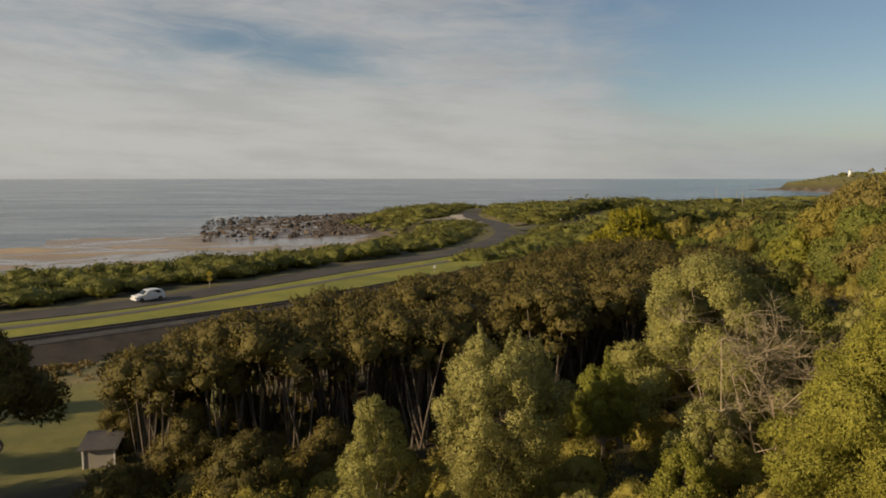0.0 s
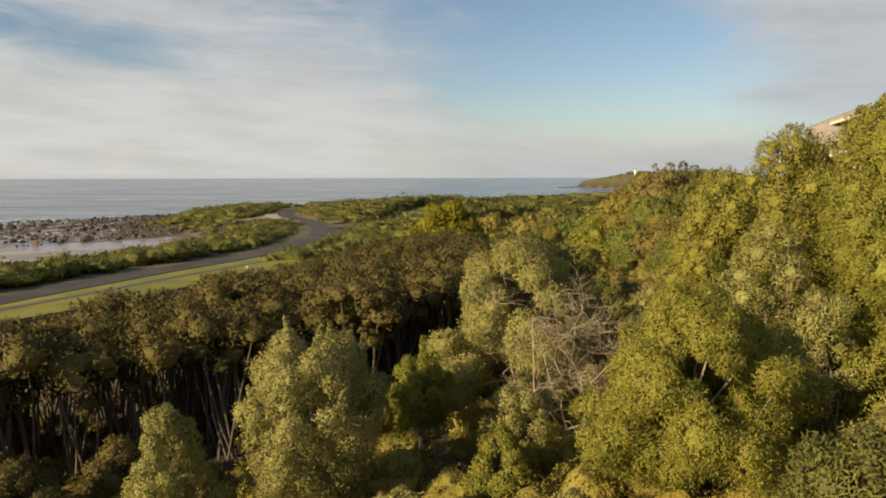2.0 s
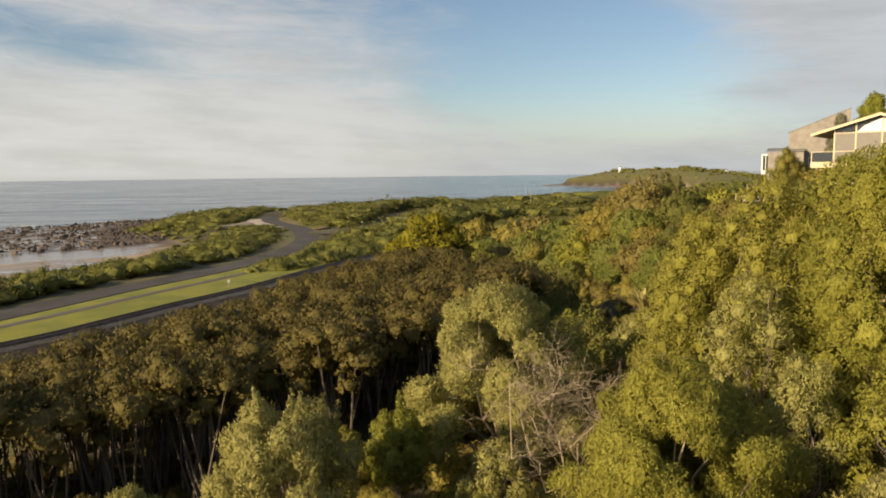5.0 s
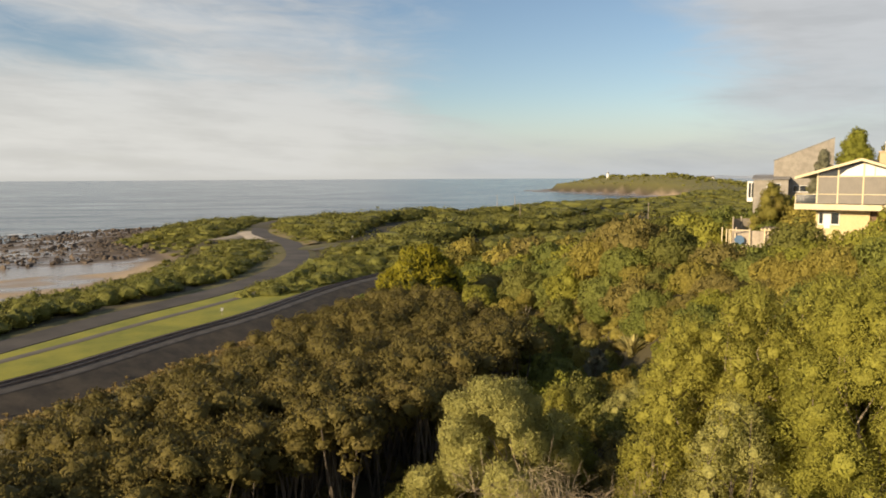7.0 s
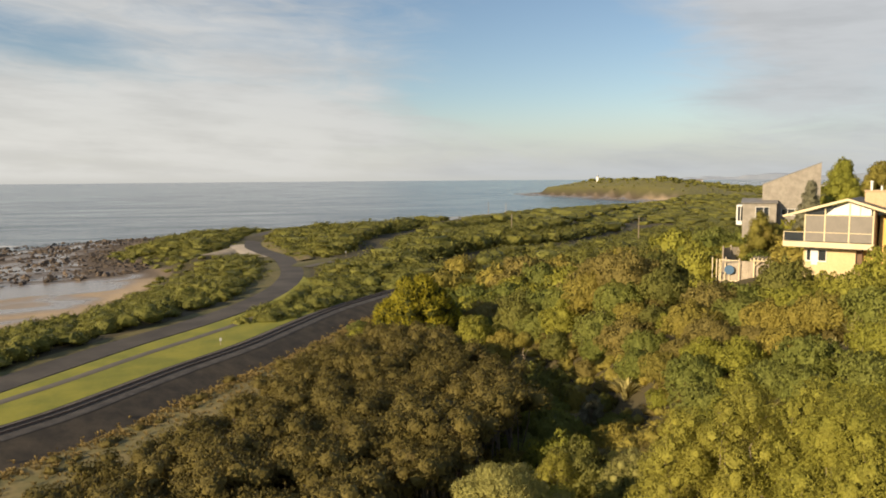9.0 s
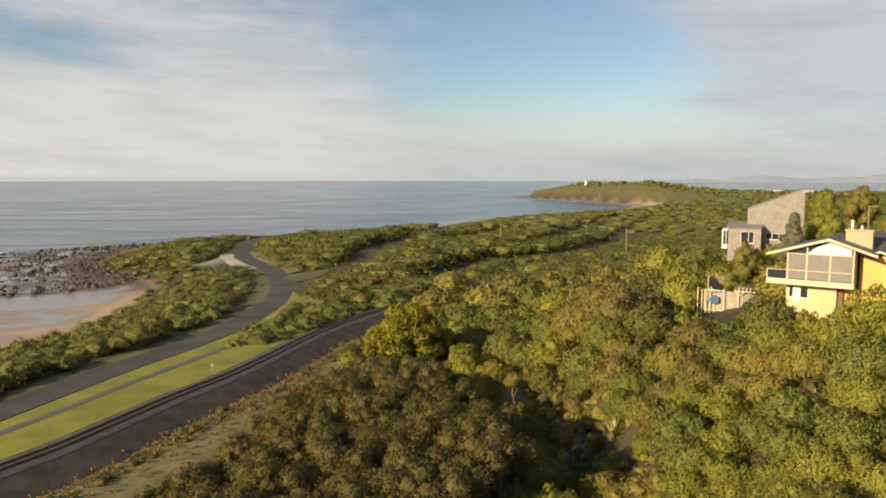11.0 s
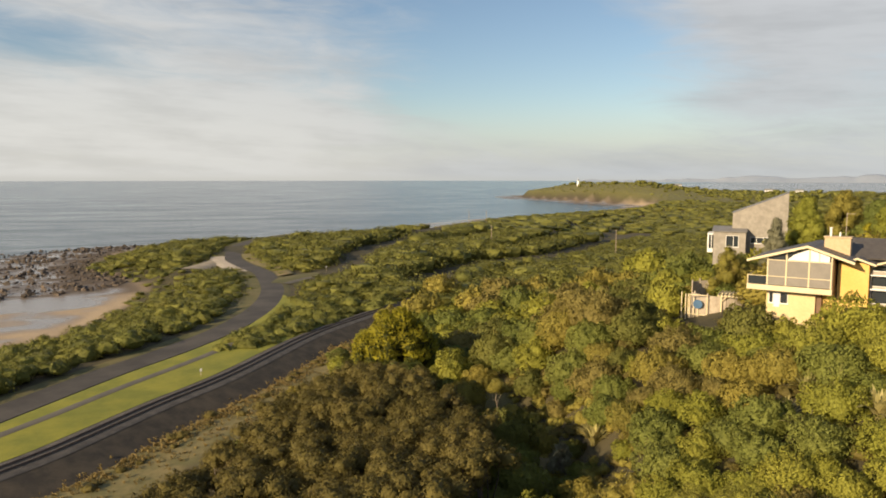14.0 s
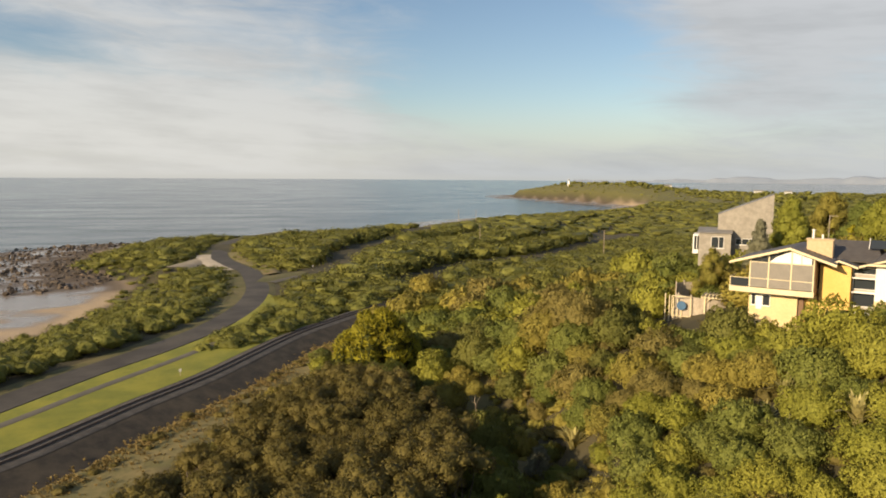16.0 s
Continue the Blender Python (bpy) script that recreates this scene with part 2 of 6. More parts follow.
RUBBER = plain("rubber", (0.02, 0.02, 0.02), (0.03, 0.03, 0.03), 2.0, 0.8)
SIGN_YELLOW = plain("sign_yellow", (0.75, 0.50, 0.03), (0.78, 0.53, 0.04), 1.0, 0.5, strength=0.02)
POOL_BLUE = plain("blue_cover", (0.04, 0.11, 0.22), (0.06, 0.14, 0.26), 1.0, 0.4)
LAMP_WHITE = plain("chalk_white", (0.80, 0.79, 0.76), (0.84, 0.83, 0.80), 0.2, 0.6, strength=0.05)
CAR_PAINT = plain("car_paint", (0.70, 0.71, 0.72), (0.72, 0.73, 0.74), 0.5, 0.25, strength=0.01)


def make_glass():
    m, n = material("window_glass")
    finish(n, (0.035, 0.042, 0.05), 0.06, None, specular=0.8)
    return m


GLASS = make_glass()


def make_sea():
    m, n = material("sea_water")
    p = place(n)
    swell = n.noise(n.scaled(p, (0.35, 1.0, 1.0)), 0.035, 3, 0.5, 0.6)
    chop = n.noise(n.scaled(p, (0.5, 1.0, 1.0)), 0.30, 5, 0.62, 0.4)
    height = n.math("ADD", n.math("MULTIPLY", swell, 2.2), n.math("MULTIPLY", chop, 0.55))
    patch = n.step(n.noise(n.scaled(p, (0.3, 1.0, 1.0)), 0.006, 4, 0.55), 0.35, 0.7)
    colour = n.mix(patch, (0.020, 0.044, 0.064), (0.034, 0.060, 0.074))
    streak = n.noise(n.scaled(p, (0.22, 1.0, 1.0)), 0.028, 7, 0.68, 0.5)
    colour = n.mix(n.math("MULTIPLY", n.step(streak, 0.42, 0.66), 0.6), colour, (0.012, 0.026, 0.038))
    foam = n.step(n.add("ShaderNodeAttribute"), 0.35, 0.9)
    n.last.attribute_name = "foam"
    n.tree.links.new(n.last.outputs["Fac"], foam.node.inputs[0])
    lace = n.step(n.noise(n.scaled(p, (0.3, 1.0, 1.0)), 0.22, 6, 0.7, 1.2), 0.5, 0.62)
    foam = n.math("MULTIPLY", foam, lace)
    shallow = n.tree.nodes.new("ShaderNodeAttribute")
    shallow.attribute_name = "shallow"
    colour = n.mix(n.math("MULTIPLY", shallow.outputs["Fac"], 0.85), colour, (0.16, 0.145, 0.115))
    colour = n.mix(foam, colour, (0.75, 0.76, 0.76))
    rough = n.math("ADD", n.math("ADD", 0.10, n.math("MULTIPLY", n.step(streak, 0.35, 0.65), 0.10)), n.math("MULTIPLY", foam, 0.5))
    finish(n, colour, rough, height, 0.9, 1.0, specular=0.3)
    return m


SEA = make_sea()


def make_ground():
    """Dune sand, wet beach, rough grass, mown verge and bare soil, told apart by painted shares of cover."""
    m, n = material("ground_cover")
    p = place(n)

    def share(name):
        a = n.tree.nodes.new("ShaderNodeAttribute")
        a.attribute_name = name
        return a.outputs["Fac"]

    blotch = n.step(n.noise(p, 0.15, 5, 0.6), 0.35, 0.65)
    grain = n.noise(p, 1.6, 5, 0.65)
    soil = n.mix(blotch, (0.045, 0.040, 0.018), (0.080, 0.066, 0.030))
    mown = n.mix(n.step(n.noise(p, 0.5, 5, 0.6), 0.35, 0.7), (0.175, 0.185, 0.022), (0.245, 0.235, 0.030))
    dry = n.mix(n.step(n.noise(p, 0.35, 5, 0.65), 0.35, 0.65), (0.23, 0.185, 0.075), (0.135, 0.125, 0.045))
    sand = n.mix(n.step(n.noise(n.scaled(p, (1.0, 0.4, 1)), 0.07, 4, 0.5, 0.5), 0.4, 0.6), (0.47, 0.355, 0.225), (0.38, 0.29, 0.195))
    colour = n.mix(share("mown"), soil, mown)
    colour = n.mix(share("dry"), colour, dry)
    colour = n.mix(share("sand"), colour, sand)
    colour = n.mix(share("stone"), colour, n.mix(grain, (0.05, 0.038, 0.028), (0.12, 0.085, 0.055)))
    wet = n.math("MULTIPLY", share("wet"), n.step(n.noise(n.scaled(p, (0.6, 1.0, 1)), 0.05, 4, 0.55, 0.8), 0.34, 0.56))
    colour = n.mix(wet, colour, (0.24, 0.205, 0.175))
    colour = n.mix(n.math("MULTIPLY", n.step(grain, 0.45, 0.75), 0.4), colour, n.mix(0.5, colour, (0.02, 0.018, 0.01)))
    rough = n.math("SUBTRACT", 0.92, n.math("MULTIPLY", wet, 0.74))
    finish(n, colour, rough, n.noise(p, 4.0, 5, 0.65), 0.35, 0.06)
    return m


GROUND = make_ground()

# ---------------------------------------------------------------- mesh helpers
def mesh_of(name, verts, faces, materials, slots=None, smooth=False):
    """A mesh from arrays: faces is a list of integer arrays (n, 3) or (n, 4)."""
    me = bpy.data.meshes.new(name)
    verts = np.asarray(verts, dtype=np.float32).reshape(-1, 3)
    faces = [np.asarray(f, dtype=np.int32) for f in faces if len(f)]
    sizes = np.concatenate([np.full(len(f), f.shape[1], dtype=np.int32) for f in faces])
    loops = np.concatenate([f.ravel() for f in faces])
    me.vertices.add(len(verts))
    me.vertices.foreach_set("co", verts.ravel())
    me.loops.add(len(loops))
    me.loops.foreach_set("vertex_index", loops)
    me.polygons.add(len(sizes))
    me.polygons.foreach_set("loop_start", np.concatenate([[0], np.cumsum(sizes)[:-1]]).astype(np.int32))
    me.polygons.foreach_set("loop_total", sizes)
    if slots is not None:
        me.polygons.foreach_set("material_index", np.asarray(slots, dtype=np.int32))
    me.polygons.foreach_set("use_smooth", np.full(len(sizes), smooth))
    for m in materials:
        me.materials.append(m)
    me.update(calc_edges=True)
    me.validate()
    return me


def share_of(me, name, values):
    a = me.attributes.new(name, "FLOAT", "POINT")
    a.data.foreach_set("value", np.asarray(values, dtype=np.float32))


def part(name, bm, mat, parent, label=""):
    """Links a bmesh as one mesh object under a thing or a part."""
    me = bpy.data.meshes.new(name)
    bm.to_mesh(me)
    bm.free()
    me.materials.append(mat)
    ob = new(name, me)
    ob.parent = parent
    return tagged(ob, label)


def thing(name, where, turn, label, category, group="", kind=""):
    """An Empty at a thing's base; turn in degrees about z."""
    ob = new(name)
    ob.empty_display_size = 0.2
    ob.matrix_basis = pose(*where, 0, 0, turn)
    return tagged(ob, label, category, group, kind)


def box(bm, a, b, bevel=0.0):
    """An upright box from corner a to corner b."""
    made = bmesh.ops.create_cube(bm, size=1.0)["verts"]
    for v in made:
        v.co = Vector([a[i] + (v.co[i] + 0.5) * (b[i] - a[i]) for i in range(3)])
    if bevel:
        edges = list({e for v in made for e in v.link_edges})
        bmesh.ops.bevel(bm, geom=edges, offset=bevel, segments=1, affect="EDGES")


def boxes(*list_of, bevel=0.0):
    bm = bmesh.new()
    for a, b in list_of:
        box(bm, a, b, bevel)
    return bm


def slab(bm, corners, thick, normal=None):
    """A flat slab on a polygon of corners, thickened against its normal."""
    top = [bm.verts.new(c) for c in corners]
    n = Vector(normal) if normal else (Vector(corners[1]) - Vector(corners[0])).cross(Vector(corners[2]) - Vector(corners[0])).normalized()
    low = [bm.verts.new(Vector(c) - n * thick) for c in corners]
    bm.faces.new(top)
    bm.faces.new(low[::-1])
    for i in range(len(top)):
        j = (i + 1) % len(top)
        bm.faces.new((top[j], top[i], low[i], low[j]))


def rod(bm, a, b, r0, r1=None, sides=6):
    """A tapered round bar from a to b."""
    a, b = Vector(a), Vector(b)
    turn = (b - a).to_track_quat("Z", "Y").to_matrix()
    rings = []
    for c, r in ((a, r0), (b, r0 if r1 is None else r1)):
        rings.append([bm.verts.new(c + turn @ Vector((r * math.cos(k * 2 * math.pi / sides), r * math.sin(k * 2 * math.pi / sides), 0))) for k in range(sides)])
    for k in range(sides):
        j = (k + 1) % sides
        bm.faces.new((rings[0][k], rings[0][j], rings[1][j], rings[1][k]))
    bm.faces.new(rings[0][::-1])
    bm.faces.new(rings[1])


def curve_through(points, step=2.0):
    """A smooth line through points in the plan, sampled at even steps."""
    p = np.array(points, dtype=float)
    p = np.vstack([2 * p[0] - p[1], p, 2 * p[-1] - p[-2]])
    out = []
    for i in range(1, len(p) - 2):
        n = max(2, int(np.linalg.norm(p[i + 1] - p[i]) / step))
        for t in np.arange(n) / n:
            out.append(0.5 * (2 * p[i] + (p[i + 1] - p[i - 1]) * t + (2 * p[i - 1] - 5 * p[i] + 4 * p[i + 1] - p[i + 2]) * t * t + (3 * p[i] - p[i - 1] - 3 * p[i + 1] + p[i + 2]) * t ** 3))
    out.append(p[-2])
    return np.array(out)


def side_of(line, x, y):
    """Distance from a line in the plan, plus to its right; and the share of its length at the nearest point."""
    pts = np.stack([np.ravel(x), np.ravel(y)], 1)
    best, sign, where = np.full(len(pts), 1e18), np.ones(len(pts)), np.zeros(len(pts))
    for i in range(len(line) - 1):
        a, d = line[i], line[i + 1] - line[i]
        t = np.clip(((pts - a) @ d) / (d @ d), 0, 1)
        off = pts - a - t[:, None] * d
        r = (off ** 2).sum(1)
        better = r < best
        cross = d[0] * (pts[:, 1] - a[1]) - d[1] * (pts[:, 0] - a[0])
        best[better], sign[better], where[better] = r[better], np.where(cross[better] > 0, -1, 1), i + t[better]
    return (np.sqrt(best) * sign).reshape(np.shape(x)), where.reshape(np.shape(x))


def offset_line(line, off):
    d = np.gradient(line, axis=0)
    d /= np.linalg.norm(d, axis=1)[:, None]
    return line + np.stack([d[:, 1], -d[:, 0]], 1) * np.reshape(off, (-1, 1))


def smooth_step(v, lo, hi):
    t = np.clip((v - lo) / (hi - lo), 0, 1)
    return t * t * (3 - 2 * t)


def value_noise(x, y, scale, seed=0):
    """Smooth random heights in -1..1 over the plan."""
    rng = np.random.RandomState(seed)
    grid = rng.uniform(-1, 1, (64, 64))
    u, v = np.asarray(x) / scale, np.asarray(y) / scale
    i, j = np.floor(u).astype(int), np.floor(v).astype(int)
    a, b = u - i, v - j
    a, b = a * a * (3 - 2 * a), b * b * (3 - 2 * b)
    g = lambda p, q: grid[p % 64, q % 64]
    return (g(i, j) * (1 - a) + g(i + 1, j) * a) * (1 - b) + (g(i, j + 1) * (1 - a) + g(i + 1, j + 1) * a) * b


# ---------------------------------------------------------------- the plan
RAIL = curve_through([(-95, 8), (-60, 34), (-33.5, 57.5), (-25, 65.3), (-16.7, 73.2), (-12.5, 78.5), (-6, 87.2), (2.4, 97.4), (15.4, 116.8), (25.8, 128.7), (38, 141), (60, 163), (90, 192), (118, 220), (160, 268), (230, 350), (330, 470)])
ROAD = curve_through([(-110, 24), (-72, 48), (-48, 64), (-33.6, 75.4), (-23.6, 90.4), (-14, 105), (-6, 115.5), (0.8, 126), (6.2, 137), (11.4, 152), (14.8, 170), (15.6, 188), (15.2, 205), (12.0, 220), (9.2, 240), (10, 262), (13, 286), (24, 312), (45, 340)])
SHORE = curve_through([(-260, -60), (-150, 35), (-85, 98), (-52, 125), (-36, 141), (-31, 150), (-24, 165), (-19, 190), (-17, 209), (-21, 223), (-30, 237), (-38, 252), (-39, 275), (-35, 301), (-23, 324), (0, 333), (18, 341), (60, 358), (132, 402), (170, 442), (240, 482), (335, 535), (430, 612), (462, 690), (452, 780), (455, 860), (455, 950), (480, 1030), (560, 1110), (700, 1250), (1000, 1500), (1800, 2300)], 6.0)
LAYBY = curve_through([(-4, 220), (2, 232), (8.5, 250)])
ROAD_Z, RAIL_Z = 5.6, 6.0


def land(x, y):
    """Height of the ground."""
    x, y = np.asarray(x, dtype=float), np.asarray(y, dtype=float)
    r, az = np.hypot(x, y), np.degrees(np.arctan2(x, y))
    u, _ = side_of(RAIL, x, y)
    d, _ = side_of(SHORE, x, y)
    near = np.maximum(0, 36 - y) * smooth_step(r, 75, 40)
    hill = np.interp(u - 0.55 * near, [-40, -12, -1.5, 1, 5.2, 7, 12, 30, 40, 46, 57, 70, 90, 130, 400], [6.0, 5.2, 5.2, 4.3, 4.3, 4.9, 5.1, 6.0, 7.0, 8.4, 12.0, 15.6, 18.2, 20, 22])
    hill = np.where(hill > 7, 7 + (hill - 7) * (1 - smooth_step(r, 138, 225) * smooth_step(az, 50, 44)), hill) - 1.6 * smooth_step(r, 180, 320)
    hill = hill + 0.8 * value_noise(x, y, 18, 3) * smooth_step(u, 14, 30) + 1.5 * value_noise(x, y, 60, 4) * smooth_step(np.abs(u), 20, 50)
    coast = np.where(d > 0, 1.8 + 3.4 * smooth_step(d, 0, 30), np.maximum(1.8 + (0.05 - 0.030 * smooth_step(y, 80, 130) * smooth_step(y, 240, 215)) * d, -4))
    z = np.where(u > -25, np.minimum(hill, coast + 40 * smooth_step(d, 12, 60)), np.minimum(coast + 1.5 * smooth_step(d, 30, 80), hill + 2))
    # the headland with its cliffs, and the low neck of land beyond the houses
    head = smooth_step(r, 640, 800) * smooth_step(az, 24.35, 25.0)
    cliff = 11 * smooth_step(d, 4, 18) + 9.0 * smooth_step(d, 14, 90) + 2 * value_noise(x, y, 90, 6)
    fade = smooth_step(az, 43, 33)
    z = z * (1 - head) + head * (np.where(d > 0, 1.5 + (cliff * (0.32 + 0.68 * fade)), np.maximum(1.5 + 0.06 * d, -4)))
    # shoulders under the road and the lay-by
    w, _ = side_of(ROAD, x, y)
    v, _ = side_of(LAYBY, x, y)
    z = np.where(r < 330, np.maximum(z, np.maximum(5.35 - 0.3 * np.maximum(0, np.abs(w) - 4.5), 5.4 - 0.35 * np.maximum(0, np.abs(v) - 3.4))), z)
    # a rounded knoll below the houses, a hollow behind it and a gully along its foot
    z = z + 5.0 * np.exp(-((x - 44.5) / 7.0) ** 2 - ((y - 73) / 12.0) ** 2) - 4.0 * np.exp(-((x - 50.5) / 3.6) ** 2 - ((y - 65.5) / 4.5) ** 2)
    z = z - 2.6 * np.exp(-((x - np.interp(y, [36, 44, 52, 60, 70], [24, 26.5, 30, 31, 31.5])) / 4.5) ** 2) * smooth_step(y, 36, 46) * smooth_step(y, 76, 64)
    z = np.minimum(z, np.where(r > 1150, 2 + 0.06 * (1330 - r), 99))
    return np.maximum(z, -4)


def dig_rocks(x, y):
    """Share of the rock platform between the beach and the point."""
    poly = curve_through([(-62, 196), (-48, 203), (-30, 207), (-21, 224), (-26, 240), (-35, 256), (-36, 282), (-32, 316), (-22, 345), (-40, 362), (-72, 345), (-95, 330)], 4)
    s, _ = side_of(poly, x, y)
    return smooth_step(-s, -3, 5) * smooth_step(np.asarray(x), -125, -88) * smooth_step(np.asarray(y), 375, 350) * smooth_step(np.degrees(np.arctan2(x, y)), -20, -17)


def build_ground():
    az = np.radians(np.concatenate([np.arange(-75, 75.01, 0.42), np.arange(80, 284.9, 8)]))
    r = np.concatenate([[0.01], 3.0 * 1.029 ** np.arange(259)])
    A, Rr = np.meshgrid(az, r)
    x, y = Rr * np.sin(A), Rr * np.cos(A)
    z = land(x, y)
    rocks = dig_rocks(x, y)
    z = z + rocks * (0.35 + 0.4 * value_noise(x, y, 7, 8))
    n, m = len(az), len(r)
    i, j = np.meshgrid(np.arange(n), np.arange(m - 1))
    quads = np.stack([j * n + i, (j + 1) * n + i, (j + 1) * n + (i + 1) % n, j * n + (i + 1) % n], -1).reshape(-1, 4)[:, ::-1]
    me = mesh_of("ground", np.stack([x, y, z], -1), [quads], [GROUND], smooth=True)
    u, _ = side_of(RAIL, x, y)
    d, _ = side_of(SHORE, x, y)
    far = np.hypot(x, y)
    sand = smooth_step(d, 4.0, 1.0)
    bay = smooth_step(far, 560, 640) * smooth_step(d, 10, 5) * smooth_step(np.degrees(np.arctan2(x, y)), 32, 34.5)
    share_of(me, "sand", np.maximum(np.maximum(sand * (1 - 0.9 * rocks), bay), 0).ravel())
    share_of(me, "stone", (np.maximum(rocks, 0.8 * smooth_step(np.hypot((x + 38) / 42, (y - 213) / 15), 1.1, 0.7)) * smooth_step(d, 6, -2) + 0.75 * smooth_step(far, 600, 650) * smooth_step(d, 10, 5) * smooth_step(np.degrees(np.arctan2(x, y)), 34, 32)).ravel())
    share_of(me, "wet", (smooth_step(z, 1.78, 1.68) * smooth_step(d, -1, -5)).ravel())
    grass = smooth_step(np.abs(u - 9.9), 4.8, 3.9) * smooth_step(y, 122, 108)
    gully = curve_through([(34.5, 93), (31, 76), (28, 63), (25.5, 52), (24, 44)])
    grass = np.maximum(grass, 0.6 * smooth_step(np.abs(side_of(gully, x, y)[0]), 4.5, 2.0))
    lawn = smooth_step(np.hypot((x + 24) / 12, (y - 42) / 13), 1.15, 0.9)
    heads = smooth_step(far, 640, 720) * smooth_step(d, 6, 20) * 0.55
    share_of(me, "dry", np.maximum(np.maximum(grass, lawn * 0.45), heads * 0.7).ravel())
    share_of(me, "mown", np.maximum(lawn * 0.8, heads).ravel())
    tagged(new("ground", me), "sandy coastal ground with beach, rough grass and bare soil", "ground", kind="structure")


build_ground()


def build_sea():
    az = np.radians(np.concatenate([np.arange(-75, 75.01, 0.6), np.arange(80, 284.9, 8)]))
    r = np.concatenate([[0.01], 40 * 1.035 ** np.arange(141)])
    r = np.minimum(r, 4900)
    A, Rr = np.meshgrid(az, r)
    x, y = Rr * np.sin(A), Rr * np.cos(A)
    n, m = len(az), len(r)
    i, j = np.meshgrid(np.arange(n), np.arange(m - 1))
    quads = np.stack([j * n + i, (j + 1) * n + i, (j + 1) * n + (i + 1) % n, j * n + (i + 1) % n], -1).reshape(-1, 4)[:, ::-1]
    me = mesh_of("sea", np.stack([x, y, 0 * x], -1), [quads], [SEA], smooth=True)
    d, _ = side_of(SHORE, x, y)
    out = -d
    rocky = smooth_step(y, 230, 330)
    foam = smooth_step(out, 75, 40) * smooth_step(out, 18, 36) * (1 - rocky) + rocky * smooth_step(out, 26, 6) * 0.9
    foam = np.maximum(foam, smooth_step(np.hypot(x + 95, (y - 330) / 1.5), 26, 8))
    share_of(me, "foam", foam.ravel())
    share_of(me, "shallow", (smooth_step(out, 95, 36) * (1 - rocky)).ravel())
    tagged(new("sea", me), "calm grey-blue sea with small swells and a thin line of foam", "sea", kind="structure")


build_sea()


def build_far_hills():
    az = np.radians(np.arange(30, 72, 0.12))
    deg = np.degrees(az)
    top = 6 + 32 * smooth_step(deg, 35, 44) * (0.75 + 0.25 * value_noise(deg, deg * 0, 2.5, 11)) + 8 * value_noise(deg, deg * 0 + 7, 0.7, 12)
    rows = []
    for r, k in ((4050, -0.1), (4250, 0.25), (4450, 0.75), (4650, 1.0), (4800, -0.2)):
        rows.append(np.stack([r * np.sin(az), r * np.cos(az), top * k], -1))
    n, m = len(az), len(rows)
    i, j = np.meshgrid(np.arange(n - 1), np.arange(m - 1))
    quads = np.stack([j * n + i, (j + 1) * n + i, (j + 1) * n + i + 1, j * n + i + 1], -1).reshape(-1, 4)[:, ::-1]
    # the pale blue-grey is distance haze put into the base colour
    me = mesh_of("far_hills", np.array(rows), [quads], [plain("far_hill_haze", (0.40, 0.46, 0.54), (0.46, 0.50, 0.55), 0.004, 0.9)], smooth=True)
    tagged(new("far_hills", me), "low hills across the water, distance haze in their blue-grey tone", "hills", kind="structure")


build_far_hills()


# ---------------------------------------------------------------- road, path and railway
def loft(name, lines, mat, label, category):
    """A sheet through lines of equal count, each an array (n, 3)."""
    lines = np.array(lines)
    m, n = lines.shape[:2]
    i, j = np.meshgrid(np.arange(n - 1), np.arange(m - 1))
    quads = np.stack([j * n + i, j * n + i + 1, (j + 1) * n + i + 1, (j + 1) * n + i], -1).reshape(-1, 4)
    a, b, c = lines[0, 0], lines[0, 1], lines[1, 0]
    if np.cross(b - a, c - a)[2] < 0:
        quads = quads[:, ::-1]
    me = mesh_of(name, lines, [quads], [mat], smooth=True)
    return tagged(new(name, me), label, category, kind="structure")


def flat(line, z):
    return np.column_stack([line, np.broadcast_to(z, len(line))])


def resample(line, n):
    s = np.concatenate([[0], np.cumsum(np.linalg.norm(np.diff(line, axis=0), axis=1))])
    t = np.linspace(0, s[-1], n)
    return np.column_stack([np.interp(t, s, line[:, 0]), np.interp(t, s, line[:, 1])])


MOWN = plain("mown_grass", (0.165, 0.180, 0.020), (0.265, 0.255, 0.028), 0.22, 0.9, 6, 0.6, 0.05)
VERGE = plain("rough_verge", (0.085, 0.088, 0.028), (0.15, 0.125, 0.05), 0.3, 0.95, 5, 0.7, 0.06)
loft("road", [flat(offset_line(ROAD, o), z) for o, z in ((-2.3, ROAD_Z), (0.4, ROAD_Z + 0.05), (3.1, ROAD_Z))], ASPHALT, "worn dark asphalt two-lane coast road", "road")
loft("verge", [flat(offset_line(ROAD, o), z) for o, z in ((-9.0, 5.0), (-5.0, ROAD_Z - 0.1), (-2.32, ROAD_Z - 0.03))], VERGE, "rough grassy shoulder beside the road", "verge")
bend = ROAD[(ROAD[:, 1] > 128) & (ROAD[:, 1] < 290)]
loft("verge", [flat(offset_line(bend, o), z) for o, z in ((3.08, ROAD_Z - 0.01), (4.4, ROAD_Z - 0.12), (7.5, 4.6))], VERGE, "narrow grassy shoulder on the inside of the bend", "verge")
near_road, near_rail = ROAD[(ROAD[:, 1] < 165)], RAIL[(RAIL[:, 1] < 128)]
edge = resample(offset_line(near_road, 3.1), 160)
rim = resample(offset_line(near_rail, -2.2), 160)
loft("lawn_strip", [flat(edge, ROAD_Z + 0.004)] + [flat(edge * (1 - k) + rim * k, z) for k, z in ((0.04, 5.68), (0.3, 5.72), (0.6, 5.74), (0.9, 5.8), (1.0, 5.8))], MOWN, "bright mown grass strip between road and railway", "grass")
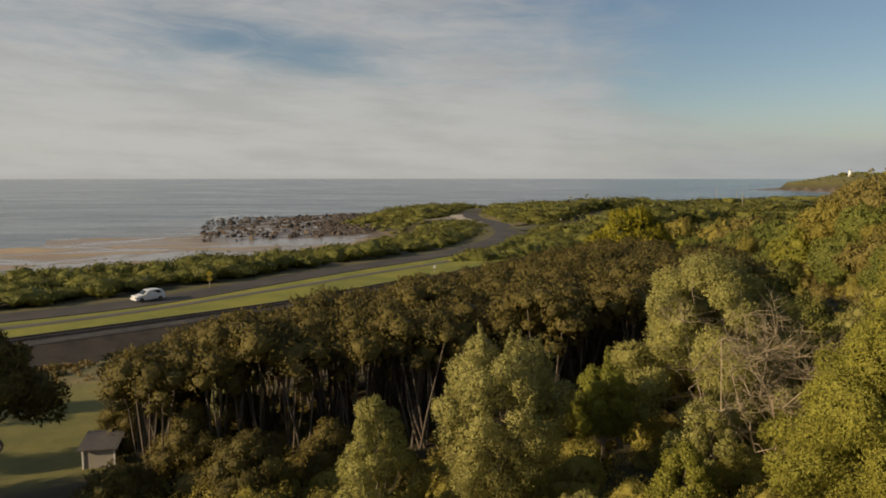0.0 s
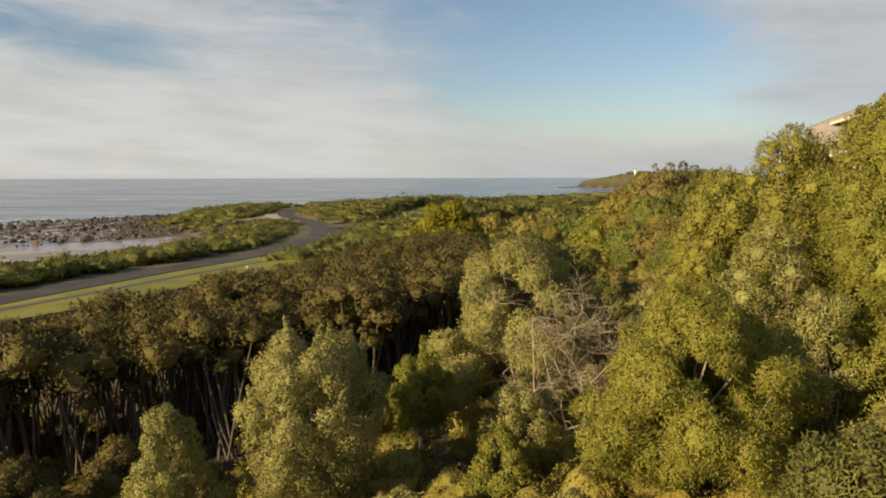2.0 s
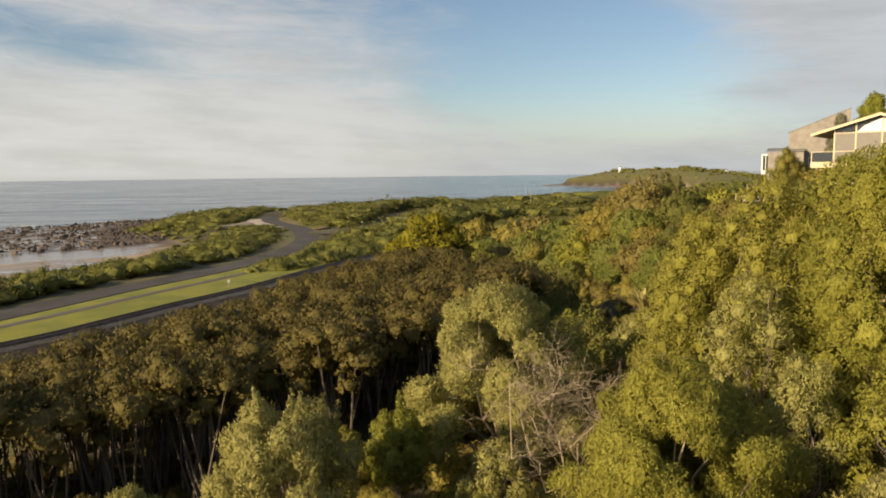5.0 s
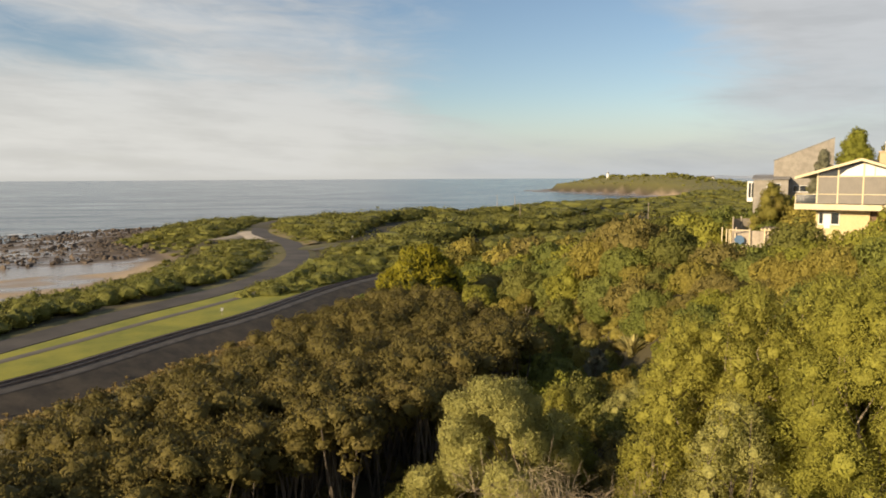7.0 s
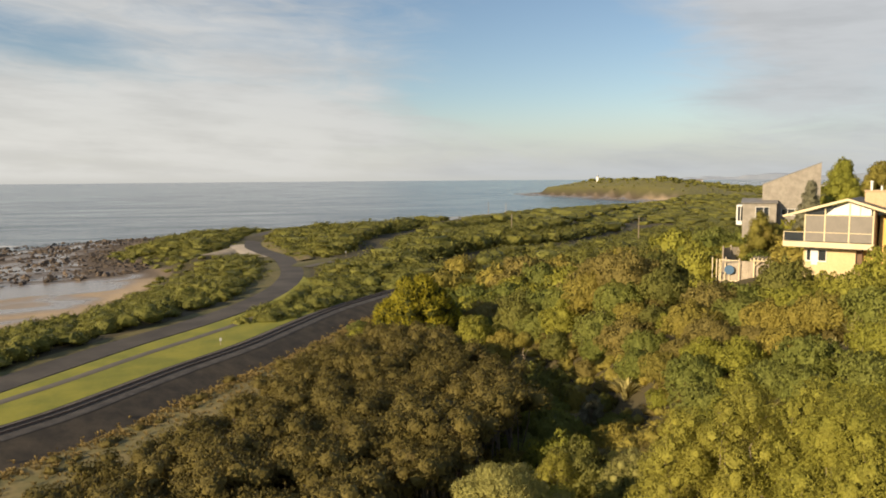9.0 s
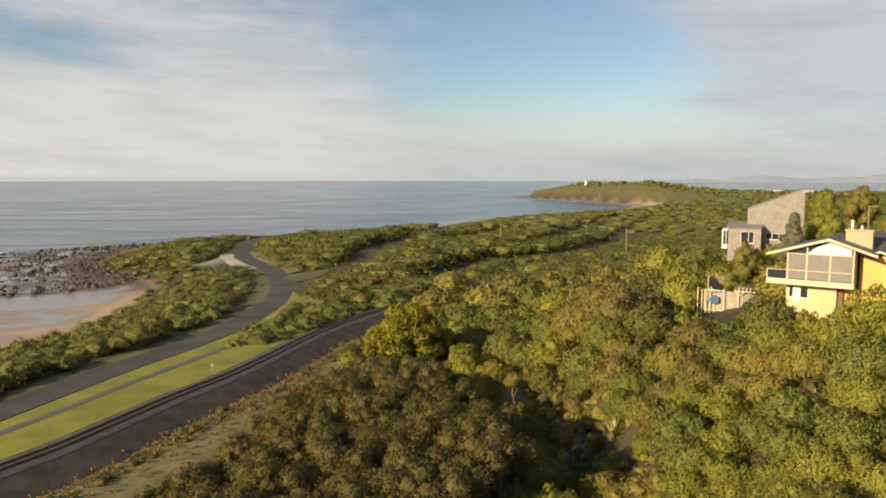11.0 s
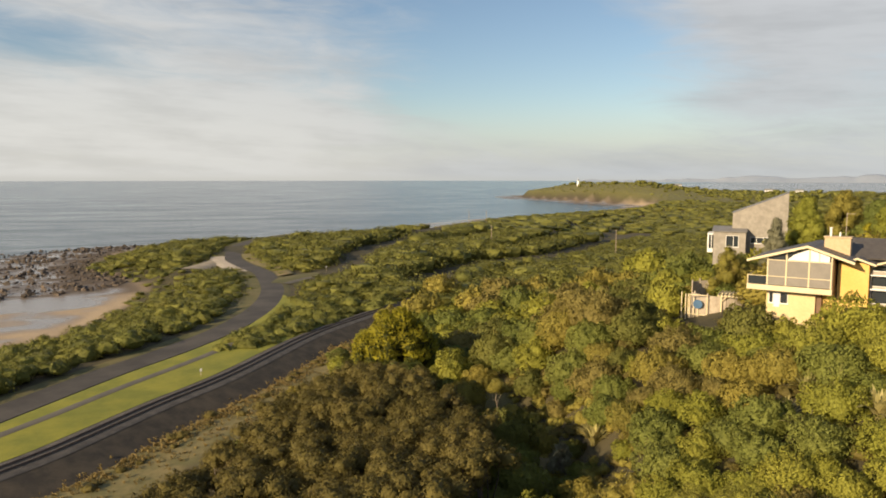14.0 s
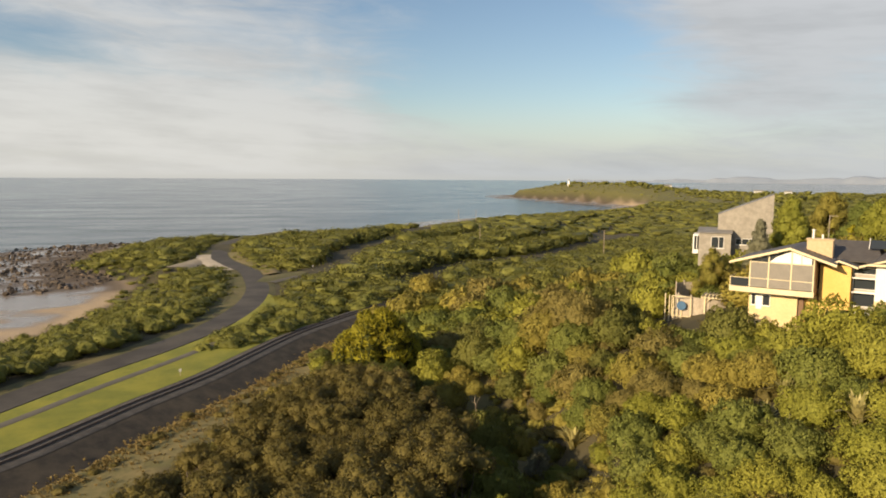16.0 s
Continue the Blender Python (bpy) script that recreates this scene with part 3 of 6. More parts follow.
beside = edge * 0.62 + rim * 0.38
loft("footpath", [flat(offset_line(beside[:150], o), z) for o, z in ((-0.72, 5.73), (-0.62, 5.765), (0.62, 5.765), (0.72, 5.74))], PATH_GREY, "narrow grey asphalt footpath in the grass", "path")
loft("trackbed", [flat(offset_line(RAIL[RAIL[:, 1] < 152], o), z) for o, z in ((-3.0, 5.5), (-2.1, 5.78), (-1.5, RAIL_Z - 0.06), (1.5, RAIL_Z - 0.06), (2.0, RAIL_Z - 0.2))], BALLAST, "grey stone ballast bed of the railway", "trackbed")
loft("embankment", [flat(offset_line(RAIL[RAIL[:, 1] < 152], o), z) for o, z in ((1.95, RAIL_Z - 0.22), (3.5, 5.3), (5.0, 4.75), (6.4, 4.3))], CINDER, "dark cinder bank below the railway", "embankment")

# ---------------------------------------------------------------- plants
rng = np.random.RandomState(7)


def roundness(me, normals):
    a = me.attributes.new("outward", "FLOAT_VECTOR", "POINT")
    unit = normals / (np.linalg.norm(normals, axis=1)[:, None] + 1e-9)
    a.data.foreach_set("vector", unit.astype(np.float32).ravel())


def ico(level):
    bm = bmesh.new()
    bmesh.ops.create_icosphere(bm, subdivisions=level, radius=1.0)
    v = np.array([p.co[:] for p in bm.verts])
    f = np.array([[p.index for p in q.verts] for q in bm.faces])
    bm.free()
    return v, f


ICO = {k: ico(k) for k in (1, 2, 3)}


def reach(dirs, centre, lumps):
    """How far the union of lumps (x, y, z, r) reaches from a centre along directions."""
    best, owner = np.full(len(dirs), 0.05), np.zeros(len(dirs), dtype=int)
    for k, (x, y, z, r) in enumerate(lumps):
        c = np.array([x, y, z]) - centre
        b = dirs @ c
        h = b * b - c @ c + r * r
        ok = h > 0
        far = np.where(ok, b + np.sqrt(np.maximum(h, 0)), 0)
        owner[far > best] = k
        best = np.maximum(best, far)
    return best, owner


def leaves_on(lumps, count, length, width, gen, out=0.45, depth=0.25, low=-0.5, droop=0.0, corners=4, loose=0.16):
    """Leaves over the outside of the lumps: vertices (corners n, 3), and the clump's roundness at each."""
    L = np.array(lumps)
    w = L[:, 3] ** 2
    pick = gen.choice(len(L), size=count * 2, p=w / w.sum())
    d = gen.normal(size=(count * 2, 3))
    d /= np.linalg.norm(d, axis=1)[:, None]
    keep = d[:, 2] > low
    pick, d = pick[keep], d[keep]
    p = L[pick, :3] + d * L[pick, 3:4] * (1 - depth * gen.uniform(0, 1, (len(d), 1)) ** 2 + loose * gen.uniform(0, 1, (len(d), 1)) ** 2)
    inside = np.zeros(len(p), dtype=bool)
    for x, y, z, r in L:
        inside |= ((p - (x, y, z)) ** 2).sum(1) < (r * 0.82) ** 2
    p, d = p[~inside][:count], d[~inside][:count]
    n = len(p)
    axis = d * out + gen.normal(size=(n, 3)) * 0.6 + np.array([0, 0, 0.25 - droop])
    axis /= np.linalg.norm(axis, axis=1)[:, None]
    side = np.cross(axis, d + gen.normal(size=(n, 3)) * 0.5)
    side /= np.linalg.norm(side, axis=1)[:, None] + 1e-9
    up = np.cross(side, axis)
    s = gen.uniform(0.6, 1.3, (n, 1))
    a, b = axis * length * s, side * width * s
    if corners == 3:
        return np.stack([p - a * 0.35 + b * 0.5, p - a * 0.35 - b * 0.5, p + a * 0.65], 1).reshape(-1, 3), np.repeat(d, 3, axis=0)
    v = np.stack([p - a * 0.3, p + b * 0.5 + a * 0.2 - up * width * 0.25 * s, p + a * 0.7, p - b * 0.5 + a * 0.2 - up * width * 0.25 * s], 1)
    return v.reshape(-1, 3), np.repeat(d, 4, axis=0)


def plant_arrays(lumps, count, length, width, gen, level=2, shrink=0.84, **more):
    """Core and leaves of a bush: vertices, triangles, roundness."""
    L = np.array(lumps)
    centre = np.array([np.average(L[:, 0], weights=L[:, 3]), np.average(L[:, 1], weights=L[:, 3]), max(0.2, np.average(L[:, 2], weights=L[:, 3]) * 0.8)])
    dirs, tris = ICO[level]
    far, owner = reach(dirs, centre, lumps)
    full = centre + dirs * far[:, None]
    core = centre + dirs * (far * shrink * gen.uniform(0.92, 1.06, len(dirs)))[:, None]
    round_core = (full - L[owner, :3]) / L[owner, 3:4]
    lv, ln = leaves_on(lumps, count, length, width, gen, corners=3, depth=0.14, loose=0.08, **more)
    leaf = len(core) + np.arange(len(lv)).reshape(-1, 3)
    return np.vstack([core, lv]), np.vstack([tris, leaf]), np.vstack([round_core, ln])


def dome_lumps(gen, spread, height, count, knob=0.42):
    """Lumps of a rounded, uneven shrub standing on z = 0."""
    out = [(0, 0, height * 0.45, min(spread, height) * 0.52)]
    for k in range(count):
        a, q = k * 2.4 + gen.uniform(-0.4, 0.4), math.sqrt((k + 0.5) / count)
        r = knob * spread * gen.uniform(0.7, 1.15) * (1.0 - 0.2 * q)
        z = (height - r) * (1 - 0.5 * q * q) * gen.uniform(0.8, 1.05)
        out.append((spread * 0.72 * q * math.cos(a), spread * 0.72 * q * math.sin(a), max(z, r * 0.5), r))
    return out


def knobbly(gen, spread, height, count):
    """A broad dome of a few merged masses with many small half-sunk knobs."""
    big = [(0, 0, height * 0.55, height * 0.45)]
    for k in range(6):
        a = k * 1.05 + gen.uniform(-0.4, 0.4)
        r = spread * gen.uniform(0.38, 0.52)
        q = spread - r * gen.uniform(0.8, 1.15)
        big.append((q * math.cos(a), q * math.sin(a), max(r * 0.6, (height - r) * gen.uniform(0.35, 0.85)), r))
    out = [(x, y, z, r * 0.8) for x, y, z, r in big]
    while len(out) < count:
        x, y, z, r = big[gen.randint(len(big))]
        d = gen.normal(size=3)
        d /= np.linalg.norm(d)
        if d[2] < -0.15:
            continue
        s, q = spread * gen.uniform(0.10, 0.25), r * gen.uniform(0.72, 1.0)
        out.append((x + d[0] * q, y + d[1] * q, z + d[2] * q * 1.1, s))
    return out


def prototypes(kind, seed, level, leaves, length, width):
    """Shapes of one kind of shrub, a metre and a half across."""
    gen = np.random.RandomState(seed)
    shapes = []
    for k in range(6):
        if kind == "dome":
            lumps = knobbly(gen, 1.0, gen.uniform(1.0, 1.25), 66)
        elif kind == "flat":
            lumps = knobbly(gen, 1.2, gen.uniform(0.75, 0.9), 46)
        else:
            lumps = knobbly(gen, 0.92, gen.uniform(1.25, 1.5), 70)
        shapes.append(plant_arrays(lumps, leaves, length, width, gen, level))
    return shapes


def scatter(name, spots, shapes, mat, label, category, seed):
    """Joins many shrubs into one mesh. spots: rows of x, y, z, size, height factor."""
    gen = np.random.RandomState(seed)
    V, T, base, tone, N = [], [], 0, [], []
    for x, y, z, s, h in spots:
        v, t, nn = shapes[gen.randint(len(shapes))]
        a = gen.uniform(0, 2 * math.pi)
        c, sn = math.cos(a) * s, math.sin(a) * s
        w = np.column_stack([v[:, 0] * c - v[:, 1] * sn + x, v[:, 0] * sn + v[:, 1] * c + y, v[:, 2] * s * h + z])
        V.append(w)
        T.append(t + base)
        base += len(w)
        N.append(np.column_stack([(nn[:, 0] * c - nn[:, 1] * sn) / s, (nn[:, 0] * sn + nn[:, 1] * c) / s, nn[:, 2] / max(h, 0.4)]))
        tone.append(np.full(len(w), gen.uniform(0, 1)))
    me = mesh_of(name, np.vstack(V), [np.vstack(T)], [mat])
    share_of(me, "tone", np.concatenate(tone))
    roundness(me, np.vstack(N))
    return tagged(new(name, me), label, category, kind="stuff")


FLAX = [(31.6, 51.6, 2.4), (31.0, 42.6, 2.4), (43.6, 50.2, 2.1), (45.0, 38.8, 2.3), (43.6, 40.2, 2.2), (39.8, 38.4, 2.1), (42.6, 33.2, 2.7), (38.4, 35.2, 2.2), (47.5, 41.0, 2.0)]
# plots kept free of shrubs: corner, turn, extent along and across
PLOTS = [
    (56.4, 61.1, -54.6, -0.4, 23, 0.6, 15), (88.3, 100.2, -43, -4.6, 9.6, -3.6, 8), (61.0, 77.1, -50, -1.2, 6.6, -6.5, 6),
    (63.6, 73.6, -50, -1, 5.4, -4.5, 4), (124, 80, -50, -5, 10, -4, 7), (102.2, 131.8, -43, -0.5, 10, -5, 1),
]
GAPS = [(curve_through(g), w) for g, w in (
    ([(52, 178), (61, 188), (77, 206), (94, 215), (126, 236), (152, 260), (206, 308)], 5.0),
    ([(40, 216), (45, 229), (62, 262), (88, 306), (130, 383)], 5.0),
    ([(66, 260), (94, 276), (126, 311)], 3.5),
    ([(-3, 221), (2, 232), (9, 249)], 4.0),
    ([(18, 182), (24, 190), (33, 197), (42, 206)], 6.0),
    ([(34.5, 93), (31, 76), (28, 63), (25.5, 52), (24, 44)], 1.8),
)]


def open_ground(x, y):
    """True where no shrub grows."""
    u, _ = side_of(RAIL, x, y)
    w, _ = side_of(ROAD, x, y)
    d, _ = side_of(SHORE, x, y)
    bare = (np.abs(w) < np.where(y > 140, 4.2, 5.2)) | ((w < 0) & (w > -6.4) & (y < 160)) | (d < 1.5) | ((u > -2.6) & (u < 7.5) & (y < 138)) | (np.abs(u) < 2.2) | ((u >= 7.5) & (u < 12.0) & (y < 100))
    bare |= (u < 0) & (w > 0) & (y < 113)
    bare |= (u < 0) & (w > 0) & (y < 150) & (w < 3.5 + 0.12 * (y - 110))
    bare |= np.hypot((x + 24) / 12, (y - 42) / 13) < 1.0
    bare |= np.hypot(x - 23.5, y - 88.5) < 5.0
    bare |= (np.degrees(np.arctan2(x, y)) < -26.3) & (np.hypot(x, y) > 24) & (np.hypot(x, y) < 56)
    bare |= (dig_rocks(x, y) > 0.3) & (d < 3)
    for fx, fy, fs in FLAX:
        q = math.hypot(fx, fy)
        bare |= np.hypot(x - fx * (1 - 0.7 / q), y - fy * (1 - 0.7 / q)) < 1.7
    for ox, oy, turn, a0, a1, b0, b1 in PLOTS:
        c, s = math.cos(radians(turn)), math.sin(radians(turn))
        a, b = (x - ox) * c + (y - oy) * s, -(x - ox) * s + (y - oy) * c
        bare |= (a > a0) & (a < a1) & (b > b0) & (b < b1)
    return bare


def scrub_spots(lo, hi, spacing, az0, az1, seed):
    gen = np.random.RandomState(seed)
    g = np.arange(-hi, hi, spacing)
    X, Y = np.meshgrid(g, np.arange(-10 if lo < 20 else 0, hi, spacing))
    X, Y = X.ravel() + gen.uniform(-0.45, 0.45, X.size) * spacing, Y.ravel() + gen.uniform(-0.45, 0.45, X.size) * spacing
    r, az = np.hypot(X, Y), np.degrees(np.arctan2(X, Y))
    ok = (r > lo) & (r <= hi) & (az > az0) & (az < az1)
    X, Y = X[ok], Y[ok]
    ok = ~open_ground(X, Y)
    for k, (line, wide) in enumerate(GAPS):
        g, _ = side_of(line, X, Y)
        ok &= (g < -wide) | (g > (wide * 1.9 if k < 3 else wide))
    X, Y = X[ok], Y[ok]
    return X, Y, gen


TEA_EDGE = curve_through([(-26, 29), (-21, 34.5), (-16.5, 39), (-12.2, 43.4), (-8.4, 47.6), (-4.4, 52.4), (0.6, 61.4), (6.6, 70.8), (9.6, 75.8), (16, 82.3)])


def tea_tree_zone(X, Y):
    u, _ = side_of(RAIL, X, Y)
    e, _ = side_of(TEA_EDGE, X, Y)
    return (e > 0.3) & (np.hypot(X - 21.5, Y - 80) > 6.5) & (u < 46) & (Y < 83 - 0.1 * X) & (X < 21.0 - 0.05 * np.maximum(Y - 45, 0)) & (X > -26) & (np.hypot(X, Y) > 30)


def in_view_of(X, Y):
    """Lower growth on the slope just below the houses and the pool."""
    f = np.ones(len(X))
    for ox, oy, turn, a0, a1, b0, b1 in ((56.4, 61.1, -54.6, -2, 9.5, -9, 1), (61.0, 77.1, -50, -2, 9, -14, 0), (56.4, 61.1, -54.6, 9.5, 22, -4, 1)):
        c, s = math.cos(radians(turn)), math.sin(radians(turn))
        a, b = (X - ox) * c + (Y - oy) * s, -(X - ox) * s + (Y - oy) * c
        f = np.where((a > a0) & (a < a1) & (b > b0) & (b < b1), 0.5, f)
    return f


def beside_gap(X, Y):
    """Taller just seaward of a cleared strip, lower on its near side."""
    f = np.ones(len(X))
    for line, wide in GAPS[:3]:
        g, _ = side_of(line, X, Y)
        f *= 1 + 0.6 * smooth_step(-g, 16, 6) * (g < 0) - 0.5 * smooth_step(g, 14, 4) * (g > 0)
    return f


def build_scrub():
    road_side = prototypes("dome", 21, 2, 650, 0.11, 0.066)
    low_growth = prototypes("flat", 29, 2, 500, 0.13, 0.075)
    brush = prototypes("flat", 30, 2, 2300, 0.075, 0.04)
    dune = prototypes("flat", 22, 1, 330, 0.14, 0.09)
    far = prototypes("flat", 23, 1, 50, 0.17, 0.11)

    X, Y, gen = scrub_spots(26, 150, 2.7, -48, 40, 31)
    u, _ = side_of(RAIL, X, Y)
    X, Y = X[u <= 0], Y[u <= 0]
    d, _ = side_of(SHORE, X, Y)
    size = (1.9 + 1.1 * gen.uniform(0, 1, len(X)) ** 2 + 0.5 * value_noise(X, Y, 9, 14)) * (0.5 + 0.5 * smooth_step(d, 1, 14))
    scatter("roadside_scrub", np.column_stack([X, Y, land(X, Y) - 0.15, size, 0.85 * gen.uniform(0.7, 1.2, len(X))]), road_side, LEAF_COAST, "dense dark green wind-clipped coastal scrub", "shrubs", 42)

    X, Y, gen = scrub_spots(27, 100, 2.7, -28, 62, 39)
    u, _ = side_of(RAIL, X, Y)
    ok = (u > 20) & (side_of(TEA_EDGE, X, Y)[0] > 2.5)
    X, Y = X[ok], Y[ok]
    scatter("undergrowth", np.column_stack([X, Y, land(X, Y) - 0.1, gen.uniform(0.8, 1.2, len(X)), gen.uniform(0.7, 1.1, len(X))]), low_growth, LEAF_DARK, "dark low undergrowth beneath the taller bushes", "shrubs", 50)
    gen = np.random.RandomState(43)
    line = RAIL[(RAIL[:, 1] > 40) & (RAIL[:, 1] < 125)]
    i = gen.randint(0, len(line), 110)
    P = offset_line(line, np.abs(gen.normal(0, 1, len(line))) * 1.6 + 7.2)[i] + gen.uniform(-1, 1, (110, 2))
    scatter("bank_scrub", np.column_stack([P, np.maximum(land(P[:, 0], P[:, 1]), 4.3) - 0.1, 0.25 + 0.65 * gen.uniform(0, 1, 110) ** 2, gen.uniform(0.6, 1.1, 110)]), low_growth, LEAF_DARK, "small dark shrubs at the foot of the railway bank", "shrubs", 54)
    X, Y, gen = scrub_spots(36, 84, 1.5, 10, 45, 41)
    ok = (np.abs(X - np.interp(Y, [36, 44, 52, 60, 70, 80], [24, 26.5, 29, 30, 30, 31])) < 6.5) & (X > 20)
    X, Y = X[ok], Y[ok]
    scatter("gully_scrub", np.column_stack([X, Y, land(X, Y) - 0.15, 0.55 + 0.75 * gen.uniform(0, 1, len(X)) ** 3, gen.uniform(0.7, 1.3, len(X))]), low_growth, LEAF_SCRUB, "low tangled scrub along the gully", "shrubs", 53)
    X, Y, gen = scrub_spots(6.5, 27, 1.9, -24, 75, 36)
    ok = (Y > 4) & (land(X, Y) < 15)
    X, Y = X[ok], Y[ok]
    scatter("understorey", np.column_stack([X, Y, land(X, Y) - 0.2, 0.75 + 0.4 * gen.uniform(0, 1, len(X)), 1.1 * gen.uniform(0.7, 1.3, len(X))]), brush, LEAF_SCRUB, "tangled undergrowth on the slope", "shrubs", 46)

    X, Y, gen = scrub_spots(150, 330, 4.3, -20, 60, 32)
    size = (3.3 + 1.4 * gen.uniform(0, 1, len(X)) + 0.5 * value_noise(X, Y, 20, 15)) * (0.45 + 0.55 * smooth_step(side_of(SHORE, X, Y)[0], 2, 24)) * beside_gap(X, Y)
    for line, wide in [(ROAD, 5.2)] + GAPS[3:5]:
        size *= 0.4 + 0.6 * smooth_step(np.abs(side_of(line, X, Y)[0]) - wide, 0, 6)
    scatter("dune_scrub", np.column_stack([X, Y, land(X, Y) - 0.3, size, 0.68 * gen.uniform(0.75, 1.2, len(X))]), dune, LEAF_COAST, "low dense coastal scrub over the dunes", "shrubs", 43)

    X, Y, gen = scrub_spots(330, 720, 7.0, 0, 60, 33)
    size = (4.8 + 2.0 * gen.uniform(0, 1, len(X))) * (0.5 + 0.5 * smooth_step(side_of(SHORE, X, Y)[0], 5, 40))
    scatter("distant_scrub", np.column_stack([X, Y, land(X, Y) - 0.6, size, 0.5 * gen.uniform(0.7, 1.2, len(X)) * beside_gap(X, Y)]), far, LEAF_COAST, "far low scrub along the shore", "shrubs", 44)

    X, Y, gen = scrub_spots(760, 1250, 12.0, 24, 56, 34)
    d, _ = side_of(SHORE, X, Y)
    keep = (d > 14) & ((value_noise(X, Y, 60, 18) > -0.35) | (np.degrees(np.arctan2(X, Y)) > 35))
    X, Y = X[keep], Y[keep]
    size = (2.8 + 4.2 * gen.uniform(0, 1, len(X)) ** 4) * (0.4 + 0.6 * smooth_step(d[keep], 20, 110))
    scatter("headland_woods", np.column_stack([X, Y, land(X, Y) - 0.5, size, 0.8 * gen.uniform(0.6, 1.4, len(X))]), far, LEAF_COAST, "dark trees and scrub on the headland", "trees", 45)


def build_tufts():
    """Dry grass clumps along the foot of the bank and over the rough strip."""
    gen = np.random.RandomState(71)
    V, Q = [], []
    line = RAIL[(RAIL[:, 1] > 45) & (RAIL[:, 1] < 128)]
    for k in range(3200):
        i = gen.randint(len(line) - 1)
        off = abs(gen.normal(7.4, 1.0)) if k % 3 else gen.uniform(5.5, 13.5)
        d = line[i + 1] - line[i]
        d /= np.linalg.norm(d)
        x, y = line[i] + d * gen.uniform(0, 2) + np.array([d[1], -d[0]]) * off
        V.append((x, y))
    V = np.array(V)
    z = np.maximum(land(V[:, 0], V[:, 1]), np.interp(side_of(RAIL, V[:, 0], V[:, 1])[0], [5.2, 7.2], [4.75, 4.3])) - 0.05
    verts, quads = [], []
    for (x, y), zz in zip(V, z):
        s = gen.uniform(0.15, 0.5)
        for _ in range(7):
            a, lean = gen.uniform(0, 6.28), gen.uniform(0.2, 0.8)
            c, sn = math.cos(a), math.sin(a)
            b = len(verts)
            w = 0.09 * s
            verts += [(x - sn * w, y + c * w, zz), (x + sn * w, y - c * w, zz), (x + c * lean * s * 0.6 + sn * w, y + sn * lean * s * 0.6 - c * w, zz + s * 0.7), (x + c * lean * s * 1.1, y + sn * lean * s * 1.1, zz + s * 0.8)]
            quads.append((b, b + 1, b + 2, b + 3))
    straw = foliage("dry_grass", ((0.26, 0.185, 0.07), (0.31, 0.215, 0.08), (0.19, 0.175, 0.06)), 0.2, through_light=0.2, soft=False)
    tagged(new("dry_grass", mesh_of("dry_grass", np.array(verts), [np.array(quads)], [straw])), "tufts of dry orange-brown grass below the railway", "grass", kind="stuff")


build_scrub()
build_tufts()

# ---------------------------------------------------------------- trees that stand by themselves
def limb_mesh(name, branches, mat):
    """Bent tapered limbs; branches: lists of (point, radius)."""
    bm = bmesh.new()
    for line in branches:
        for (a, ra), (b, rb) in zip(line[:-1], line[1:]):
            rod(bm, a, b, ra, rb, 5 if ra > 0.03 else 3)
    me = bpy.data.meshes.new(name)
    bm.to_mesh(me)
    bm.free()
    me.materials.append(mat)
    return me


def bent(gen, a, b, r0, r1, steps=4, wobble=0.12):
    a, b = Vector(a), Vector(b)
    size = (b - a).length
    line = []
    for k in range(steps + 1):
        t = k / steps
        p = a.lerp(b, t) + Vector(gen.normal(size=3)) * size * wobble * math.sin(math.pi * t) * 0.6
        line.append((p, r0 + (r1 - r0) * t))
    return line


